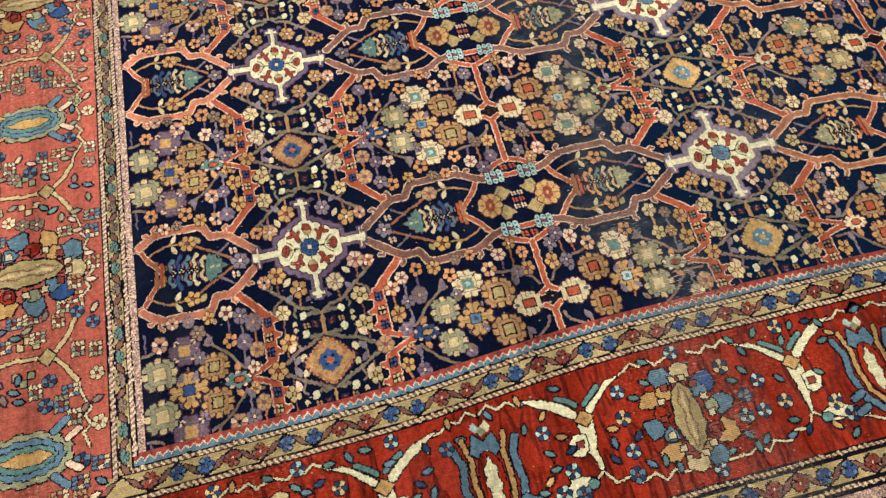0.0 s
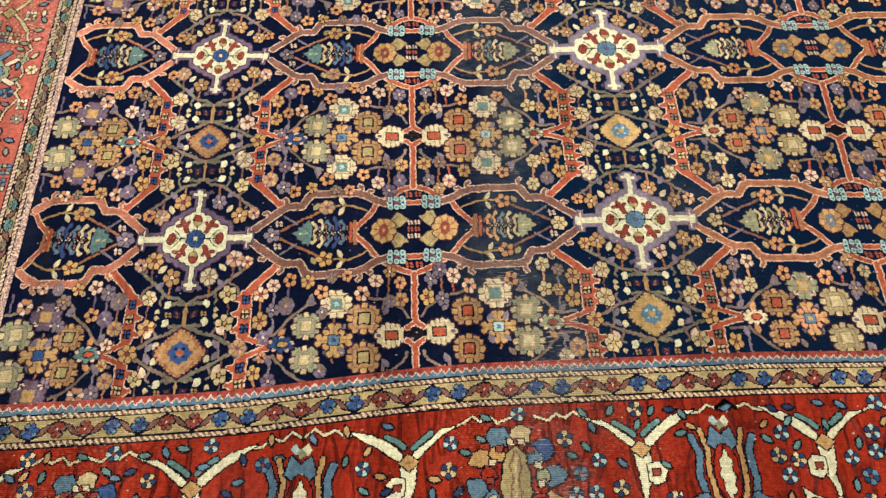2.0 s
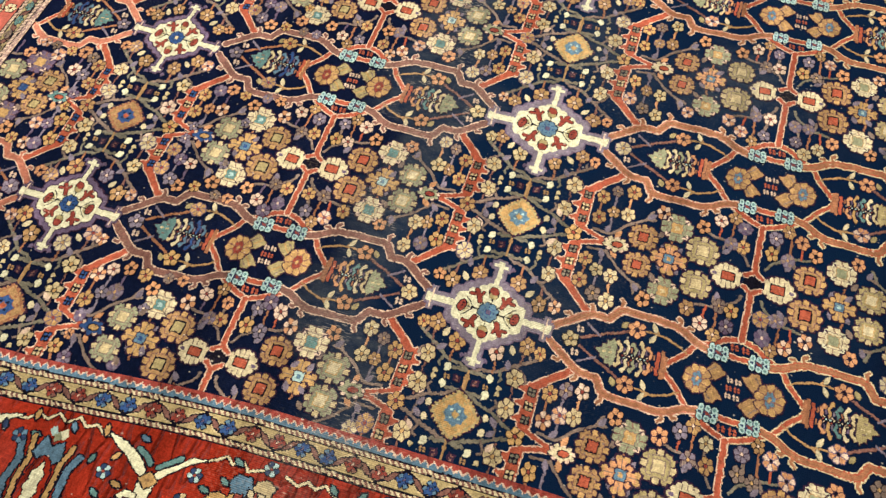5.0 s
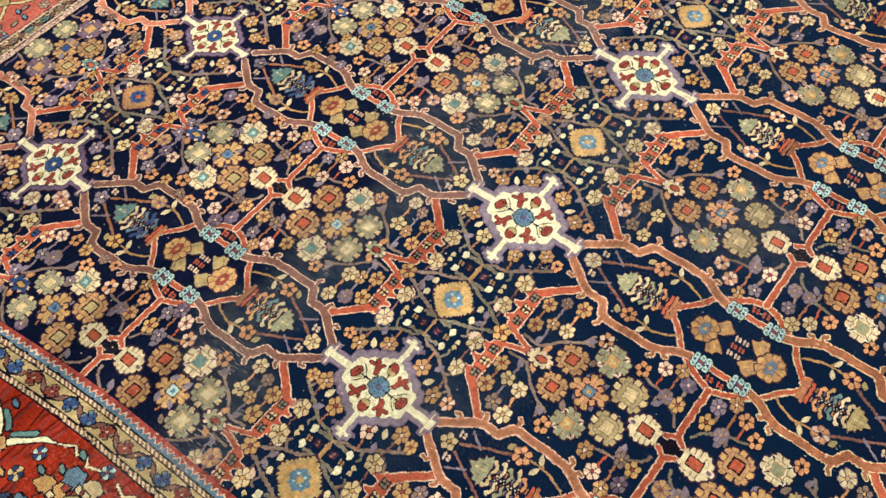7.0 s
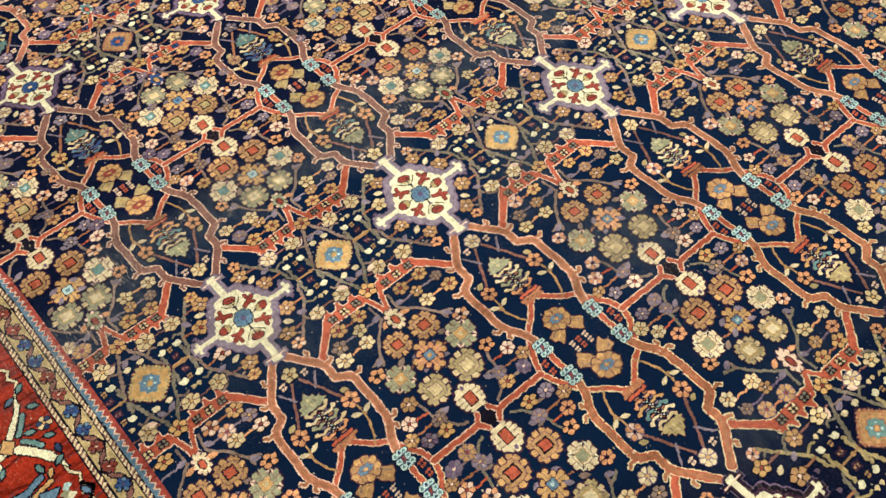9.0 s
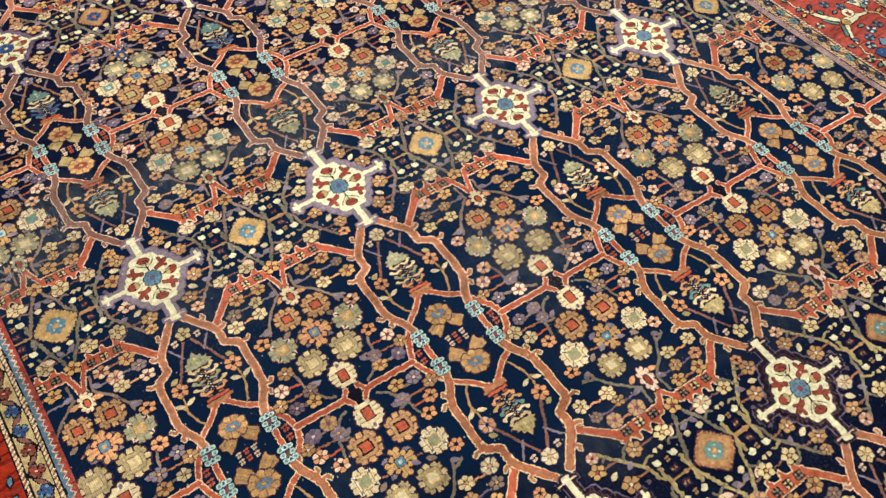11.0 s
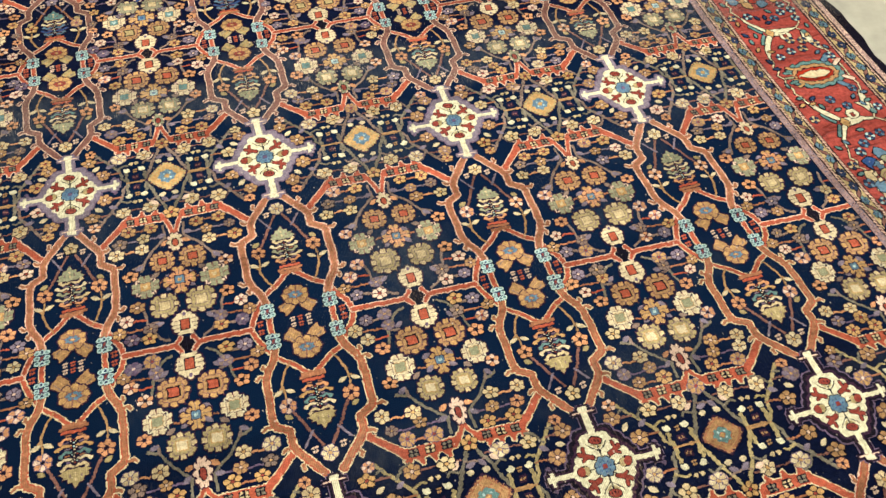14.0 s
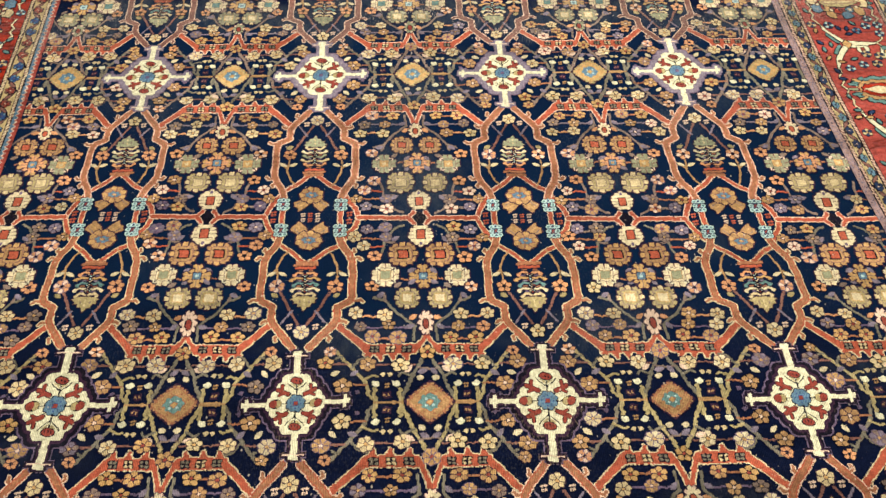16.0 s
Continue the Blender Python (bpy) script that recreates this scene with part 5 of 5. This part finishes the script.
def fork(flip, pale="cream", blade="teal", slim=False):
    """White meander: thin wavering lines that swell into broad arms at a fork, with a hooked column."""
    s = -1 if flip else 1
    m = Loom(-0.195, 0.195, -0.015, 0.262, 0.0022, 0.0016)
    P = lambda pts: [(s * x, y) for x, y in pts]
    inner_l = [(-0.192, 0.030), (-0.165, 0.040), (-0.150, 0.026), (-0.132, 0.036), (-0.118, 0.024), (-0.090, 0.040), (-0.060, 0.048)]
    inner_r = [(0.192, 0.030), (0.172, 0.016), (0.156, 0.030), (0.136, 0.022), (0.120, 0.034), (0.096, 0.036), (0.080, 0.044)]
    for q in (inner_l, inner_r):
        m.stroke(P(q), 0.0042, "ivory", "ink", 0.0016)
    if slim:
        for q in ([(-0.060, 0.048), (-0.030, 0.066), (0.0, 0.092)], [(0.080, 0.044), (0.040, 0.062), (0.0, 0.092)], [(0.0, 0.100), (0.004, 0.150), (-0.004, 0.205)]):
            m.stroke(P(q), 0.0075, pale, "ink", 0.0018)
        for x, y in ((0.030, 0.120), (0.044, 0.134), (0.030, 0.148), (-0.030, 0.128), (-0.044, 0.140), (-0.030, 0.154)):
            m.rect(s * x, y, 0.0085, 0.0075, "ink")
            m.rect(s * x, y, 0.0065, 0.0055, pale if x > 0 else blade)
    else:
        m.poly(P([(-0.088, 0.040), (-0.062, 0.043), (-0.036, 0.064), (-0.012, 0.082), (0.000, 0.094), (-0.012, 0.100), (-0.028, 0.084), (-0.056, 0.058)]), pale, "ink", 0.0022)
        m.poly(P([(0.112, 0.028), (0.066, 0.040), (0.036, 0.060), (0.010, 0.084), (0.010, 0.100), (0.022, 0.094), (0.052, 0.068), (0.080, 0.050)]), pale, "ink", 0.0022)
        for q in ([(-0.042, 0.048), (-0.024, 0.062), (-0.008, 0.074)], [(0.040, 0.048), (0.022, 0.060), (0.008, 0.072)]):
            m.stroke(P(q), 0.0090, blade, "ink", 0.0022)
        m.poly(P([(-0.014, 0.098), (0.016, 0.098), (0.015, 0.128), (0.018, 0.150), (0.004, 0.172), (-0.002, 0.205), (-0.007, 0.205), (-0.006, 0.160), (-0.012, 0.128)]), pale, "ink", 0.0024)
        m.poly(P([(0.008, 0.128), (0.030, 0.124), (0.042, 0.136), (0.038, 0.158), (0.022, 0.166), (0.008, 0.156)]), pale, "ink", 0.0024)
        m.rect(s * 0.022, 0.143, 0.0085, 0.0075, "ink")
        m.rect(s * 0.022, 0.143, 0.0065, 0.0055, "wine")
    m.diamond(0, 0.100, 0.0215, 0.0185, "ink")
    m.diamond(0, 0.100, 0.0185, 0.0155, "gold" if pale == "cream" else "olive")
    m.diamond(0, 0.100, 0.0060, 0.0060, "tan")
    outer_l = [(-0.004, 0.200), (-0.022, 0.226), (-0.050, 0.222), (-0.066, 0.238), (-0.095, 0.230), (-0.112, 0.246), (-0.132, 0.234), (-0.150, 0.242), (-0.192, 0.244)]
    outer_r = [(-0.004, 0.200), (0.030, 0.224), (0.070, 0.222), (0.100, 0.232), (0.130, 0.246), (0.150, 0.232), (0.165, 0.242), (0.192, 0.244)]
    for q in (outer_l, outer_r):
        m.stroke(P(q), 0.0042, "ivory", "ink", 0.0016)
    if not slim:
        m.poly(P([(0.014, 0.206), (0.040, 0.196), (0.062, 0.180), (0.058, 0.200), (0.090, 0.214), (0.104, 0.228), (0.060, 0.226)]), pale, "ink", 0.0024)
        m.ellipse(s * 0.020, 0.216, 0.0130, 0.0110, "ink")
        m.ellipse(s * 0.020, 0.216, 0.0105, 0.0085, blade)
    return m


def block_flower(pale, dark):
    """Worn flower reduced to a few square blocks."""
    m = Loom(-0.019, 0.019, -0.016, 0.016, 0.0016, 0.0014)
    cells = [(x, y) for y in (-0.0085, 0.0, 0.0085) for x in (-0.0105, 0.0, 0.0105) if (x, y) != (0, 0)]
    for x, y in cells:
        m.rect(x, y, 0.0058, 0.0048, "plum")
    for i, (x, y) in enumerate(cells):
        m.rect(x, y, 0.0040, 0.0031, pale if i % 3 else dark)
    m.rect(0, 0, 0.0035, 0.0030, "wine")
    return m


def clear_of(spots, x, y, gap):
    return all((x - a) ** 2 + (y - b) ** 2 > (gap + g) ** 2 for a, b, g in spots)


PITCH = 0.385
for side in "wens":
    f, turn, host = side_map(side), side_turn(side), main[side]
    worn = side in "ns"
    GUARD, MAIN = BANDS[side][:2]
    deep = (MAIN - GUARD) / 0.267
    a, b = ENDS[side]
    base = -0.090 if side in "we" else 0.027
    mid_d = GUARD + 0.140 * deep
    taken = []
    lo, hi = (a - 0.06, b + 0.06) if side in "we" else (a + 0.02, b - 0.02)
    for i in range(-9, 9):
        s = base + PITCH * i
        if lo - 0.10 < s < hi + 0.10:
            x, y = f(s, mid_d)
            odd = i % 2 == (1 if side in "we" else 0)
            if odd:
                me = motif("cluster", cluster, worn)
                lay("cluster_palmette", me, host, float(x), float(y), turn, BZ + 0.0002, 1.22 if worn else 1.08, 1.15 if worn else 1.0, 4, "palmette of gold, cream and blue blocks")
            elif worn:
                lay("oval_palmette", motif("oval_worn", oval, ("sage", "steel", "teal")), host, float(x), float(y), turn, BZ + 0.0002, 0.80, 0.84, 3, "oval blue and gold palmette")
            elif side == "e":
                lay("oval_palmette", motif("oval_red", oval, ("teal", "tan", "red")), host, float(x), float(y), turn + 180, BZ + 0.0002, 0.9, 0.9, 3, "oval palmette with cream heart")
            else:
                lay("lyre_palmette", motif("lyre", lyre, ("steel", "gold")), host, float(x), float(y), turn + 180, BZ + 0.0002, 0.92, 0.92, 3, "tall blue and gold palmette with cream heart")
            taken.append((s, mid_d, 0.088))
        s += PITCH / 2 - (0.040 if side == "w" and i == 0 else 0.0)
        if lo - 0.05 < s < hi + 0.05:
            m = fork(i % 2 == 0, *(("straw", "sage", True) if worn else ("cream", "teal")))
            off = GUARD + (0.004 if side != "w" else -0.008)
            woven("border_vine", m, host, lambda u, v, s=s: f(s + np.asarray(u), off + deep * np.asarray(v)), None, BZ, "white meandering border vine with a fork")
            taken += [(s, GUARD + 0.10, 0.030), (s, GUARD + 0.15, 0.030), (s, GUARD + 0.19, 0.022), (s - 0.04, GUARD + 0.07, 0.018), (s + 0.04, GUARD + 0.07, 0.018)]
            for q in np.linspace(-0.19, 0.19, 14):
                taken += [(s + q, GUARD + 0.036, 0.006), (s + q, GUARD + 0.242, 0.006)]
    tries, count = 0, 0
    while tries < 9000:
        tries += 1
        s, d = rng.uniform(a - 0.33, b + 0.33) if side in "we" else rng.uniform(a - 0.06, b + 0.06), rng.uniform(GUARD + 0.016, MAIN - 0.016)
        small = rng.random() < 0.20
        gap = (0.0075 if small else 0.0125) if worn else (0.0090 if small else 0.0158)
        if not clear_of(taken, s, d, gap):
            continue
        taken.append((s, d, gap + 0.003))
        x, y = f(s, d)
        if small:
            tone = rng.choice(("sage", "ivory", "taupe", "steel", "blush", "teal") if worn else ("teal", "teal", "steel", "indigo", "teal", "gold"))
            lay("border_leaf", motif("bleaf_" + tone, leaf, tone, "plum" if worn else "ink", 0.011, 0.005), host, float(x), float(y), rng.uniform(0, 180), BZ + 0.0001)
        elif worn and rng.random() < 0.65:
            tone = rng.choice((("ivory", "sage"), ("sage", "steel"), ("tan", "ivory"), ("steel", "ivory")))
            lay("block_flower", motif("block_%s_%s" % tone, block_flower, *tone), host, float(x), float(y), rng.choice((0, 90)), BZ + 0.0001)
        else:
            tone = rng.choice((("steel", "wine"), ("ivory", "wine"), ("sage", "wine"), ("taupe", "ivory")) if worn else (("indigo", "wine"), ("indigo", "wine"), ("steel", "wine"), ("indigo", "gold")))
            lay("border_daisy", motif("bdaisy_%s_%s" % tone, daisy, 0.0140, tone[0], tone[1], "ink", 6, {"indigo": "sky" if tone[1] == "wine" else "straw", "steel": "indigo"}.get(tone[0]) if not worn else None), host, float(x), float(y), rng.uniform(0, 60), BZ + 0.0001)
